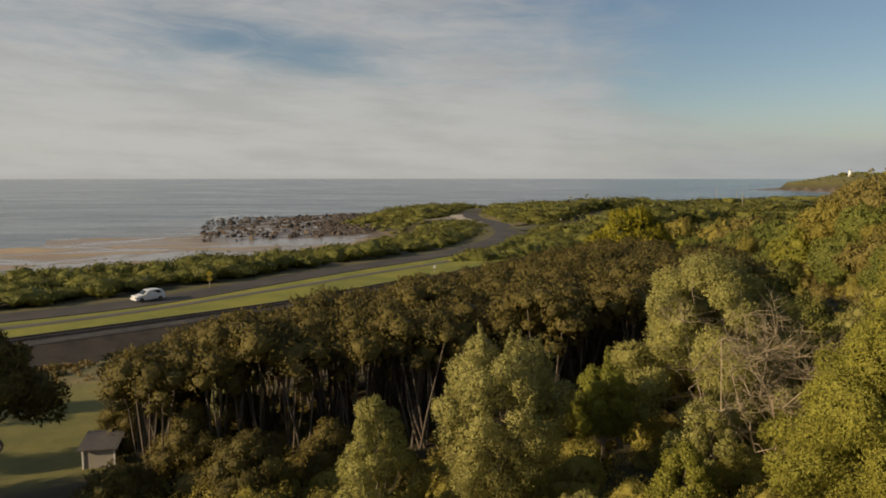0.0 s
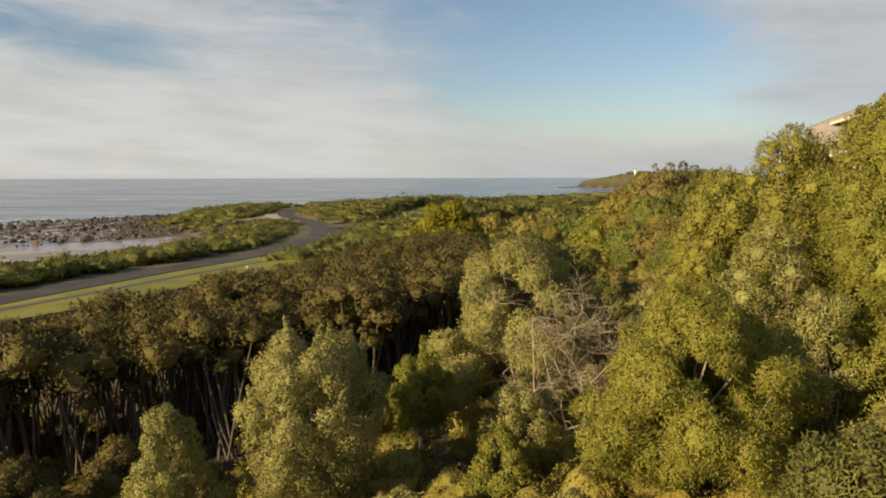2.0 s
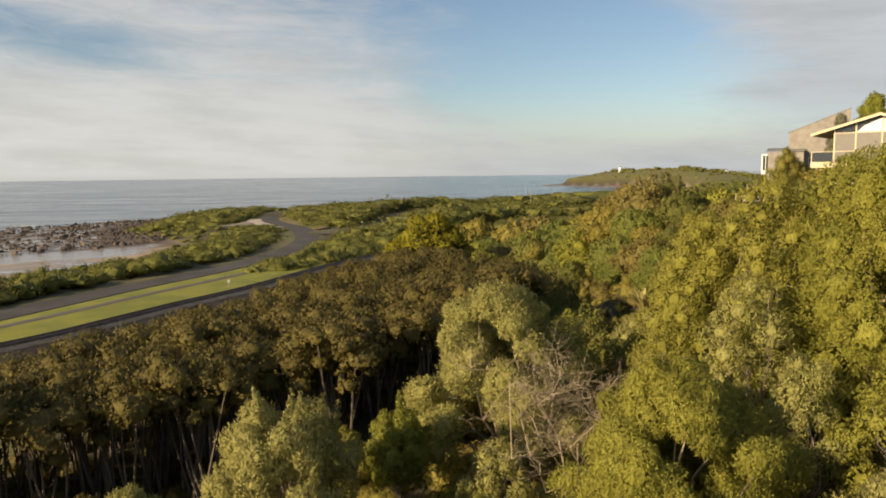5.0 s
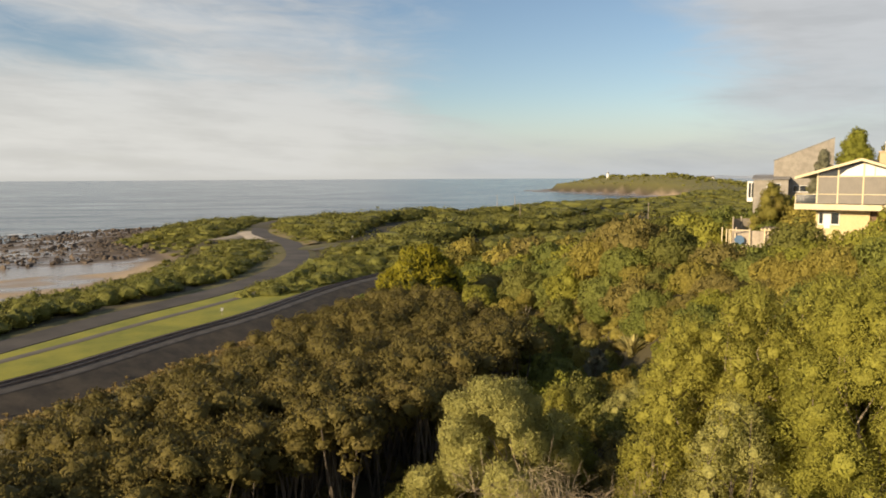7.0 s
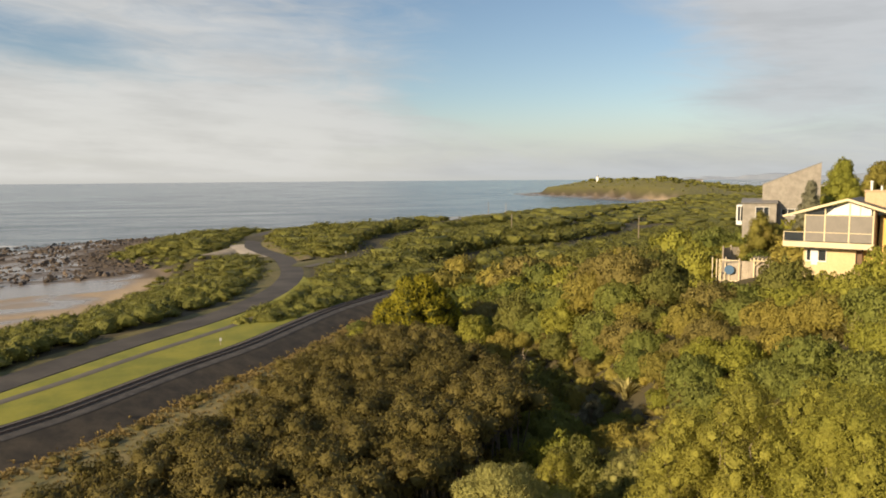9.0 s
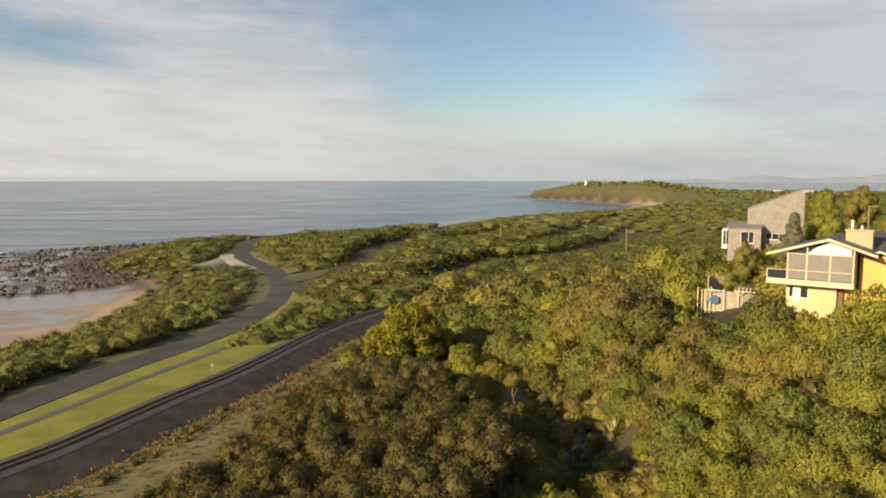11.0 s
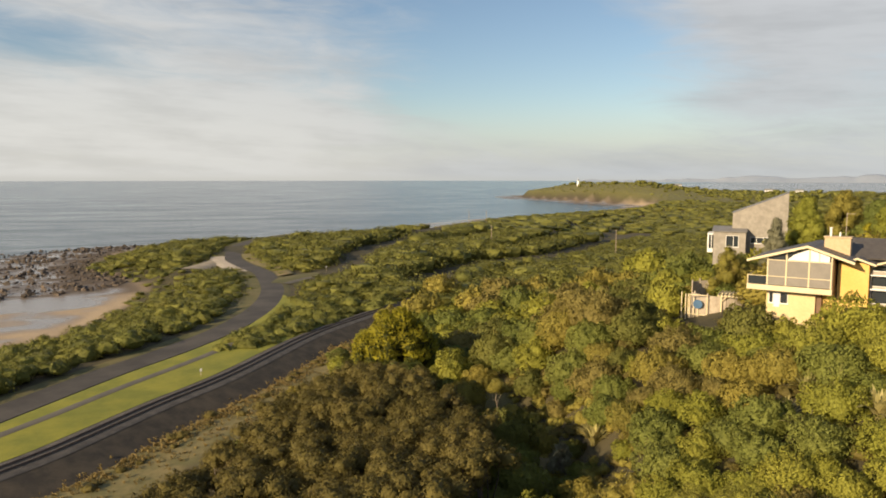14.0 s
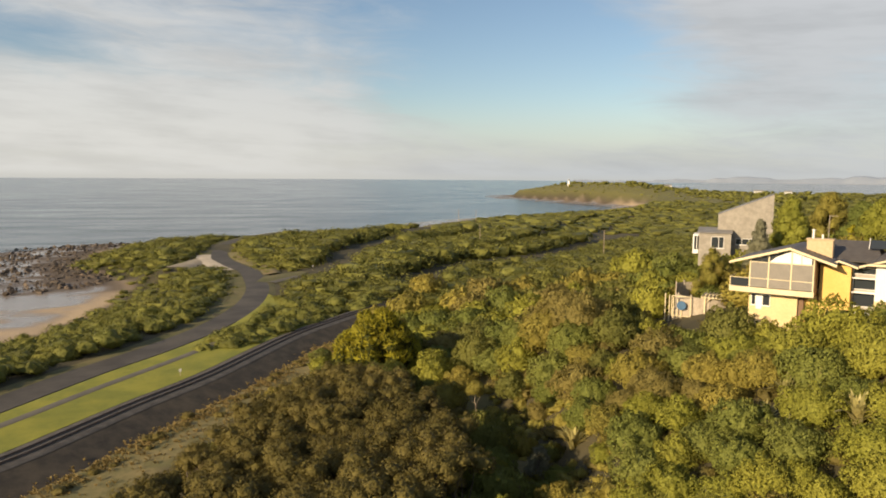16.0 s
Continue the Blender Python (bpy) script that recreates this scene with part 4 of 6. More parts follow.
def tree(name, where, lumps, leaf, bark, leaves, length, width, seed, label, category="tree", level=2, shrink=0.7, stem=0.12, group="", fine=1.0, **more):
    """A tree: trunk with limbs to each lump of the crown, and a crown of leaf sprays round an uneven core."""
    gen = np.random.RandomState(seed)
    root = thing(name, where, 0, label, category, group)
    L = np.array(lumps)
    low = L[:, 2].min()
    fork = Vector((L[:, 0].mean() * 0.5, L[:, 1].mean() * 0.5, max(0.5, low * 0.7)))
    branches = [bent(gen, (0, 0, -0.3), fork, stem, stem * 0.8, 3, 0.08)]
    for k, (x, y, z, r) in enumerate(lumps):
        if len(lumps) >= 30 and k % 4:
            continue
        branches.append(bent(gen, fork, (x, y, z), stem * 0.4, stem * 0.1))
        for _ in range(2):
            d = Vector(gen.normal(size=3)).normalized()
            branches.append(bent(gen, (x, y, z), Vector((x, y, z)) + d * r * 0.95, stem * 0.12, stem * 0.04, 2))
    trunk = new("trunk", limb_mesh("trunk", branches, bark))
    trunk.parent = root
    V, T, N, base = [], [], [], 0
    dirs, tris = ICO[level]
    middle = np.array([L[:, 0].mean(), L[:, 1].mean(), L[:, 2].mean()])
    for x, y, z, r in lumps:
        rough = r * shrink * gen.uniform(0.78, 1.12, len(dirs))
        core = np.array([x, y, z]) + dirs * rough[:, None]
        V.append(core)
        N.append(dirs)
        T.append(tris + base)
        base += len(core)
    sprays = []
    for x, y, z, r in lumps:
        sprays.append((x, y, z, r * 0.8))
        for _ in range(3):
            d = gen.normal(size=3)
            d /= np.linalg.norm(d)
            sprays.append((x + d[0] * r * 0.75, y + d[1] * r * 0.75, z + d[2] * r * 0.75, r * gen.uniform(0.25, 0.5)))
    lv, ln = leaves_on(sprays, int(leaves * fine * fine * 1.3), length * 0.95 / fine, width * 0.95 / fine, gen, low=-0.9, depth=0.6, corners=3, loose=0.5, **more)
    V.append(lv)
    N.append(ln)
    T.append(base + np.arange(len(lv)).reshape(-1, 3))
    V = np.vstack(V)
    bulk = V - middle
    bulk /= np.linalg.norm(bulk, axis=1)[:, None] + 1e-9
    me = mesh_of("crown", V, [np.vstack(T)], [leaf])
    roundness(me, np.vstack(N) + 0.8 * bulk)
    crown = new("crown", me)
    crown.parent = root
    return root


def crown_lumps(gen, base, top, radius, count, knob=0.4, taper=0.5):
    """Lumps of an irregular crown between two heights; taper narrows it upward."""
    out = []
    for k in range(count):
        t = (k + 0.5) / count
        a = k * 2.39996 + gen.uniform(-0.5, 0.5)
        wide = radius * (1 - taper * t) * math.sqrt(gen.uniform(0.15, 1.0)) * math.sin(math.pi * min(1, 0.18 + 0.82 * t) ** 0.8 * 0.98 + 0.05) ** 0.5
        r = radius * knob * gen.uniform(0.7, 1.2) * (1 - 0.35 * t)
        out.append((wide * math.cos(a) * 0.8, wide * math.sin(a) * 0.8, base + (top - base - r) * t + r * 0.2, r))
    return out


def ground_at(x, y):
    return float(land(np.array([x]), np.array([y]))[0])


def planted(name, x, y, top, radius, count, leaf, bark, leaves, length, width, seed, label, low=0.25, taper=0.5, knob=0.4, **more):
    z = ground_at(x, y)
    gen = np.random.RandomState(seed)
    h = top - z
    return tree(name, (x, y, z), crown_lumps(gen, h * low, h, radius, count, knob, taper), leaf, bark, leaves, length, width, seed, label, **more)


def spires(tips, base, radius):
    """A full rounded crown with upright leading shoots standing out of its top."""
    out = []
    for x, y, top in tips:
        for k, (down, r) in enumerate(((0.06, 0.06), (0.22, 0.09), (0.42, 0.13), (0.66, 0.18), (0.95, 0.25))):
            out.append((x * (1 - 0.03 * k), y * (1 - 0.03 * k), top - down, r))
    gen = np.random.RandomState(5)
    high = tips[0][2] - 1.0
    for k in range(64):
        a, t = k * 2.39996, (k + 0.5) / 64
        wide = radius * math.sin(math.pi * (0.14 + 0.74 * t)) ** 0.55 * math.sqrt(gen.uniform(0.25, 1.0))
        out.append((wide * math.cos(a) * 0.85, wide * math.sin(a) * 0.85, high - (high - base) * t, radius * gen.uniform(0.16, 0.27)))
    return out


def build_near_trees():
    z = ground_at(1.7, 20.2)
    tips = [(-0.65, 0.0, 15.05 - z), (0.3, 0.2, 14.85 - z), (1.1, -0.1, 14.75 - z), (1.55, 0.3, 14.4 - z), (-1.3, 0.2, 13.7 - z), (0.0, -0.7, 14.2 - z), (1.9, -0.3, 13.4 - z)]
    gen = np.random.RandomState(8)
    for k in range(15):
        a, q = k * 2.4, math.sqrt((k + 1.0) / 16)
        tips.append((2.1 * q * math.cos(a), 1.9 * q * math.sin(a), 14.7 - 1.7 * q * q + gen.uniform(-0.4, 0.3) - z))
    tree("silver_tree", (1.7, 20.2, z), spires(tips, 1.2, 2.1), LEAF_SILVER, BARK_PALE, 42000, 0.115, 0.05, 1, "pale silver-green leafy tree with upright leading shoots", shrink=0.3, stem=0.1, fine=1.45)
    planted("silver_shrub", -2.0, 19.8, 13.0, 1.9, 40, LEAF_SILVER, BARK, 17000, 0.11, 0.045, 2, "pale leafy shrub with reddish twigs", 0.15, 0.4, 0.22, category="shrub", shrink=0.25, fine=1.4)
    z = ground_at(5.5, 23.6)
    tree("young_tree", (5.5, 23.6, z), spires([(0.1, 0, 13.5 - z), (-0.45, 0.2, 12.6 - z), (0.6, 0, 12.4 - z), (0.2, 0.5, 12.0 - z), (-0.7, -0.2, 11.6 - z), (0.9, -0.3, 11.4 - z)], 1.5, 1.15), LEAF_LIME, BARK_PALE, 11000, 0.12, 0.055, 3, "slender young tree with yellow-green leaves", shrink=0.3, stem=0.08, fine=1.4)
    planted("grey_green_tree", 10.0, 26.4, 16.4, 4.7, 50, LEAF_SILVER, BARK_PALE, 60000, 0.13, 0.06, 4, "broad grey-green tree lit on one side", 0.1, 0.15, 0.2, shrink=0.5, fine=1.3)
    planted("wattle_tree", 10.4, 15.6, 16.2, 3.4, 58, LEAF_WATTLE, BARK_PALE, 66000, 0.125, 0.042, 5, "yellow-green tree with fine drooping foliage and pale trunks", 0.2, 0.2, 0.2, droop=0.6, shrink=0.42, fine=1.35)
    planted("tall_wattle_tree", 18.8, 17.4, 21.2, 5.0, 84, LEAF_WATTLE, BARK_PALE, 80000, 0.14, 0.05, 6, "tall yellow-green tree on the slope with bare inner twigs", 0.1, 0.4, 0.22, droop=0.5, shrink=0.42, fine=1.35)
    planted("feathery_shrub", 10.0, 10.2, 14.6, 2.3, 26, LEAF_COAST, BARK, 22000, 0.15, 0.045, 7, "dark green feathery shrub", 0.1, 0.3, 0.36, category="shrub", shrink=0.48)
    planted("dark_tree", -19.6, 29.8, 13.0, 2.8, 24, LEAF_DARK, BARK_PALE, 9000, 0.24, 0.11, 8, "dark rounded tree with several pale trunks", 0.5, 0.2, 0.34)
    spots = [(3.6, 17.0, 11.4, 1.4), (6.6, 18.6, 12.0, 1.4), (8.0, 20.8, 12.6, 1.7), (0.0, 16.4, 10.6, 1.2), (13.8, 12.6, 14.4, 1.7), (4.2, 26.5, 11.4, 1.5), (7.0, 15.0, 11.8, 1.3), (14.5, 22.0, 15.5, 2.3), (20.5, 24.5, 16.4, 2.7), (23.5, 18.5, 18.0, 2.8), (14.9, 18.6, 17.6, 2.6), (14.2, 29.5, 13.6, 2.4), (19.5, 31.5, 13.8, 2.6), (16.5, 34.5, 13.0, 2.4), (13.4, 33.0, 12.4, 2.2), (26.0, 28.0, 16.6, 2.8), (13.9, 15.6, 16.0, 1.9), (15.6, 14.4, 16.4, 2.0)]
    for k, (x, y, top, r) in enumerate(spots):
        leaf = (LEAF_SILVER, LEAF_WATTLE)[k % 2]
        planted("leafy_shrub", x, y, top, r, 20, leaf, BARK, 9000, 0.12, 0.055, 50 + k, "leafy green shrub on the slope", 0.1, 0.4, 0.3, category="shrub", group="shrubs on the slope", shrink=0.36, fine=1.35)
    for k, (x, y, top, r) in enumerate([(17.6, 21.2, 20.4, 3.2), (16.6, 23.4, 19.0, 2.8), (19.4, 19.8, 21.0, 3.0)]):
        planted("slope_tree", x, y, top, r, 64, LEAF_WATTLE, BARK_PALE, 30000, 0.13, 0.055, 80 + k, "yellow-green leafy tree high on the slope", 0.1, 0.15, 0.26, group="trees on the slope", shrink=0.4, fine=1.2)
    for k, (x, y, top, r) in enumerate([(-7.0, 24.5, 10.2, 1.9), (-10.5, 28.5, 10.0, 2.0), (-4.5, 27.0, 9.8, 1.7), (-12.0, 25.0, 8.8, 1.7), (-16.6, 36.6, 10.2, 1.8), (-15.2, 34.4, 9.8, 1.8), (-12.6, 33.6, 10.0, 1.9), (-9.4, 31.6, 10.0, 1.9), (-1.5, 24.0, 9.6, 1.5), (1.5, 27.5, 10.0, 1.6), (-6.5, 30.5, 8.8, 1.4)]):
        planted("dark_shrub", x, y, top, r, 22, LEAF_DARK, BARK, 7000, 0.13, 0.06, 150 + k, "dark green shrub in the shade of the thicket", 0.05, 0.3, 0.42, category="shrub", group="shrubs by the thicket")
    for k, (x, y, top) in enumerate([(-31, 20, 15), (-27, 14, 15.5), (-36, 27, 14.5), (-23, 8, 16), (-40, 34, 14), (-28, 24, 13), (-24.5, 20.5, 13.5)]):
        planted("tall_dark_tree", x, y, top, 3.4, 16, LEAF_DARK, BARK_PALE, 3000, 0.34, 0.16, 190 + k, "dark tree at the edge of the garden", 0.2, 0.2, 0.36, group="trees by the garden")
    lumps = dome_lumps(np.random.RandomState(9), 7.0, 9.6, 90, 0.17)
    gold = tree("golden_cypress", (23.5, 88.5, ground_at(23.5, 88.5)), lumps, LEAF_CYPRESS, BARK, 16000, 0.36, 0.15, 9, "large rounded dark green cypress with golden tips beside the railway")
    lv, ln = leaves_on([q for q in lumps if q[2] > 3.0], 14000, 0.6, 0.22, np.random.RandomState(12), out=1.3, low=0.05, corners=3, depth=0.05, loose=0.3)
    me = mesh_of("young_growth", lv, [np.arange(len(lv)).reshape(-1, 3)], [LEAF_GOLD])
    roundness(me, ln)
    tips = tagged(new("young_growth", me), "golden-yellow young shoots")
    tips.parent = gold


build_near_trees()

# ---------------------------------------------------------------- bushes of the hillside
def clumped(gen, height, clumps):
    """A shrub of unit radius: a few merged masses, closely set with small leafy clumps."""
    big = [(0, 0, height * 0.5, height * 0.48)]
    turn = gen.uniform(0, 6.28)
    for k in range(7):
        a = turn + k * 0.9 + gen.uniform(-0.3, 0.3)
        r = gen.uniform(0.34, 0.5)
        q = (1.0 - r) * gen.uniform(0.75, 1.05)
        big.append((q * math.cos(a), q * math.sin(a), max(r * 0.55, (height - r) * gen.uniform(0.3, 0.8)), r))
    out = [(x, y, z, r * 0.88) for x, y, z, r in big]
    while len(out) < clumps:
        x, y, z, r = big[gen.randint(len(big))]
        d = gen.normal(size=3)
        d /= np.linalg.norm(d)
        if d[2] < -0.25:
            continue
        q = r * gen.uniform(0.86, 1.02)
        out.append((x + d[0] * q, y + d[1] * q, z + d[2] * q * 1.05, gen.uniform(0.07, 0.15)))
    return out


def bush_model(name, leaf, seed, label, category, group, height, leaves, length, width, clumps):
    """A bush of unit radius with stems and a leafy crown, to be copied."""
    gen = np.random.RandomState(seed)
    root = thing(name, (0, 0, -60), 0, label, category, group)
    lumps = clumped(gen, height, clumps)
    stems = [bent(gen, (0.06 * math.cos(k), 0.06 * math.sin(k), -0.15), (x, y, z), 0.035, 0.012, 3, 0.08) for k, (x, y, z, r) in enumerate(lumps[:6])]
    stem = new("stem", limb_mesh("stem", stems, BARK))
    stem.parent = root
    v, t, nn = plant_arrays(lumps, leaves, length, width, gen, 2, 0.76, low=-0.7)
    me = mesh_of("crown", v, [t], [leaf])
    middle = v - (0, 0, height * 0.35)
    middle /= np.linalg.norm(middle, axis=1)[:, None] + 1e-9
    roundness(me, nn + 1.1 * middle)
    share_of(me, "tone", np.full(len(v), gen.uniform(0.1, 0.9)))
    crown = new("crown", me)
    crown.parent = root
    return root


# plan and radius of the bushes that stand out, by their look
GREEN_BUSHES = [(41.1, 87.0, 3.0), (40.6, 67.5, 2.8), (37.3, 66.0, 2.7), (36.2, 55.8, 1.9), (33.7, 52.8, 2.0), (32.1, 43.1, 2.3), (48.7, 58.1, 2.7), (46.1, 39.9, 2.6), (37.3, 38.0, 2.4), (34.1, 34.5, 1.8), (28.1, 47.4, 1.3), (40.7, 105.8, 2.8), (40.8, 114.5, 3.0), (61.8, 132.6, 3.8), (80.1, 104.0, 4.4), (34.3, 38.0, 1.8), (35.6, 62.9, 1.9), (28.4, 66.0, 1.8), (26.0, 45.6, 1.5), (24.6, 62.5, 1.7)]
DARK_BUSHES = [(48.0, 73.0, 3.4), (44.4, 64.7, 2.6), (34.6, 70.1, 2.2), (45.0, 103.0, 3.2), (53.6, 57.1, 3.4), (75.8, 137.5, 4.3), (50.5, 71.5, 2.9), (40.4, 60.8, 1.6), (30.0, 52.6, 1.2), (31.4, 66.0, 1.3)]
LIME_BUSHES = [(54.2, 104.9, 4.1), (37.2, 74.1, 2.6), (40.3, 57.7, 1.4), (35.4, 46.6, 1.7), (54.5, 53.3, 2.2), (41.5, 35.7, 2.1), (55.3, 46.5, 3.7), (31.9, 38.0, 1.6), (28.5, 34.3, 1.7), (25.9, 34.2, 1.6), (27.2, 58.7, 1.2), (22.4, 49.4, 1.7), (32.2, 30.3, 2.0), (34.2, 29.9, 1.5), (30.7, 32.0, 1.4), (102.6, 144.2, 5.6), (54.3, 42.6, 2.9), (30.9, 45.7, 1.0), (33.6, 27.6, 1.6)]
OLIVE_BUSHES = [(40.9, 73.9, 3.2), (43.4, 48.6, 2.1), (44.8, 43.7, 2.3), (39.8, 42.5, 1.9), (44.2, 45.8, 1.9), (40.7, 130.7, 4.0), (51.9, 153.2, 4.2), (50.1, 127.2, 3.8), (68.1, 136.0, 4.0), (80.1, 119.8, 4.0), (71.9, 121.2, 4.4), (33.7, 130.3, 2.7), (86.5, 140.9, 3.5), (47.5, 80.5, 3.2), (27.0, 71.5, 2.1), (29.2, 56.4, 1.4), (24.8, 41.4, 1.6), (24.2, 67.5, 1.8), (31.0, 77.0, 2.2)]
BROWN_BUSHES = [(43.6, 71.0, 3.6), (60.8, 108.1, 4.5), (44.7, 57.4, 2.7), (39.1, 50.9, 1.8), (59.8, 135.4, 4.4), (50.9, 123.2, 3.7), (33.9, 62.1, 1.3), (40.3, 46.3, 1.2), (44.5, 76.5, 3.6), (45.5, 84.0, 3.4)]


def build_hillside():
    looks = {
        "green": (LEAF_GREEN, GREEN_BUSHES, "rounded mid-green leafy bush on the hillside"),
        "dark": (LEAF_COAST, DARK_BUSHES, "dense dark green bush on the hillside"),
        "lime": (LEAF_LIME, LIME_BUSHES, "bright yellow-green rounded bush on the hillside"),
        "olive": (LEAF_SCRUB, OLIVE_BUSHES, "rounded olive bush on the hillside"),
        "brown": (LEAF_BROWN, BROWN_BUSHES, "soft olive-brown bush on the hillside"),
    }
    taken = [(x, y, r) for _, rows, _ in looks.values() for x, y, r in rows]
    big = [(look, x, y, r, True) for look, (_, rows, _) in looks.items() for x, y, r in rows]
    # the rest of the slope, packed side by side and larger uphill
    gen = np.random.RandomState(38)
    X, Y = gen.uniform(0, 132, 16000), gen.uniform(18, 150, 16000)
    r, az = np.hypot(X, Y), np.degrees(np.arctan2(X, Y))
    u, _ = side_of(RAIL, X, Y)
    gully = np.abs(X - np.interp(Y, [36, 44, 52, 60, 70, 80], [24, 26.5, 29, 30, 30, 31]))
    ok = (r > 30) & (r < 150) & (az < 62) & (u > 9) & ~tea_tree_zone(X, Y) & ~open_ground(X, Y) & ~((gully < 4.0) & (Y < 80)) & (np.hypot(X - 23.5, Y - 88.5) > 7) & (np.hypot(X - 50.5, Y - 65.5) > 2.6)
    ok &= (side_of(TEA_EDGE, X, Y)[0] > -1) | (Y > 80)
    for line, wide in GAPS[:5]:
        ok &= np.abs(side_of(line, X, Y)[0]) > wide
    X, Y, r, u = X[ok], Y[ok], r[ok], u[ok]
    size = gen.uniform(0.55, 1.0, len(X)) * np.interp(r, [30, 60, 100, 150], [1.9, 2.8, 3.8, 4.4]) * (0.45 + 0.55 * smooth_step(u, 9, 26)) * np.where(in_view_of(X, Y) < 1, 0.45, 1.0)
    order = np.argsort(-size)
    kind = value_noise(X, Y, 13, 55) + 0.6 * gen.uniform(-1, 1, len(X)) + 0.35 * smooth_step(r, 70, 40)
    names = ["brown", "olive", "dark", "green", "lime"]
    for i in order:
        t = np.array(taken)
        if (np.hypot(t[:, 0] - X[i], t[:, 1] - Y[i]) > 0.72 * (t[:, 2] + size[i])).all() and size[i] > 0.7:
            taken.append((X[i], Y[i], size[i]))
            big.append((names[int(np.clip(np.digitize(kind[i], [-0.62, -0.18, 0.05, 0.5]), 0, 4))], X[i], Y[i], size[i], False))
            if len(big) > 330:
                break
    models = {}
    heights = land(np.array([b[1] for b in big]), np.array([b[2] for b in big]))
    for n, (look, x, y, s, stands_out) in enumerate(big):
        s *= 1.18 if stands_out else 1.1
        leaf, _, label = looks[look]
        far = math.hypot(x, y) > 95
        key = (look, far, n % 3)
        g = np.random.RandomState(500 + n)
        if key not in models:
            count, long, clumps = (2000, 0.105, 70) if far else (7800, 0.064, 120)
            models[key] = bush_model("hillside_bush", leaf, 700 + len(models), label, "bush", "bushes on the hillside", g.uniform(1.0, 1.25), count, long, long * 0.7, clumps)
            ob = models[key]
            ob.matrix_basis = pose(x, y, float(heights[n]) - 0.1 * s, 0, 0, g.uniform(0, 360))
        else:
            ob = copy_thing(models[key], pose(x, y, float(heights[n]) - 0.1 * s, 0, 0, g.uniform(0, 360)))
        ob.scale = (s, s, s * (1.15 if stands_out else g.uniform(0.75, 1.35)))


build_hillside()


def build_house_trees():
    planted("garden_tree", 81.1, 76.9, 30.2, 3.9, 60, LEAF_LIME, BARK, 16000, 0.34, 0.17, 11, "dense bright green garden tree between two houses", 0.15, 0.35, 0.33)
    planted("grey_conifer", 73.5, 74.8, 27.4, 2.9, 44, LEAF_GREY, BARK, 9000, 0.36, 0.12, 12, "feathery grey-green conifer beside a house", 0.1, 0.8, 0.3)
    planted("brown_shrub", 69.4, 79.0, 23.4, 3.2, 18, LEAF_SCRUB, BARK, 4000, 0.28, 0.12, 13, "brownish rounded shrub beside the house", 0.1, 0.3, 0.38, category="shrub")
    planted("broad_tree", 112.5, 98.9, 30.2, 5.0, 46, LEAF_SCRUB, BARK, 13000, 0.45, 0.2, 14, "broad brownish half-bare tree on the ridge", 0.2, 0.2, 0.3)
    planted("broad_tree", 106.0, 86.5, 29.2, 4.2, 46, LEAF_GREEN, BARK, 13000, 0.45, 0.2, 15, "green rounded tree on the ridge", 0.1, 0.2, 0.32)
    planted("broad_tree", 102.5, 80.0, 29.6, 4.2, 46, LEAF_LIME, BARK, 13000, 0.45, 0.2, 16, "yellow-green rounded tree on the ridge", 0.1, 0.2, 0.32)
    planted("golden_conifer", 90.6, 75.3, 26.4, 1.3, 16, LEAF_GOLD, BARK, 3000, 0.3, 0.12, 17, "narrow golden garden conifer", 0.05, 0.6, 0.45)
    planted("garden_shrub", 78.0, 57.5, 26.0, 2.8, 16, LEAF_SILVER, BARK, 4000, 0.3, 0.13, 18, "pale green rounded garden shrub", 0.1, 0.3, 0.38, category="shrub")
    planted("pale_shrub", 66.0, 107.0, 13.6, 2.0, 14, LEAF_SILVER, BARK, 3000, 0.3, 0.14, 19, "pale cream-tipped shrub among the scrub", 0.05, 0.3, 0.4, category="shrub")
    planted("grey_shrub", 27.5, 50.0, 10.6, 1.7, 16, LEAF_GREY, BARK_PALE, 2600, 0.3, 0.09, 20, "silvery half-bare shrub with open branches", 0.05, 0.5, 0.32, category="shrub", shrink=0.35)
    tree("lollipop_tree", (24.7, 57.1, ground_at(24.7, 57.1)), [(0, 0, 6.1, 0.62), (0.4, 0.1, 5.9, 0.5), (-0.35, 0.1, 5.9, 0.5), (0.05, -0.2, 6.4, 0.45)], LEAF_SCRUB, BARK_PALE, 1500, 0.2, 0.09, 21, "small round-headed brown tree on a bare stem", stem=0.07)


build_house_trees()


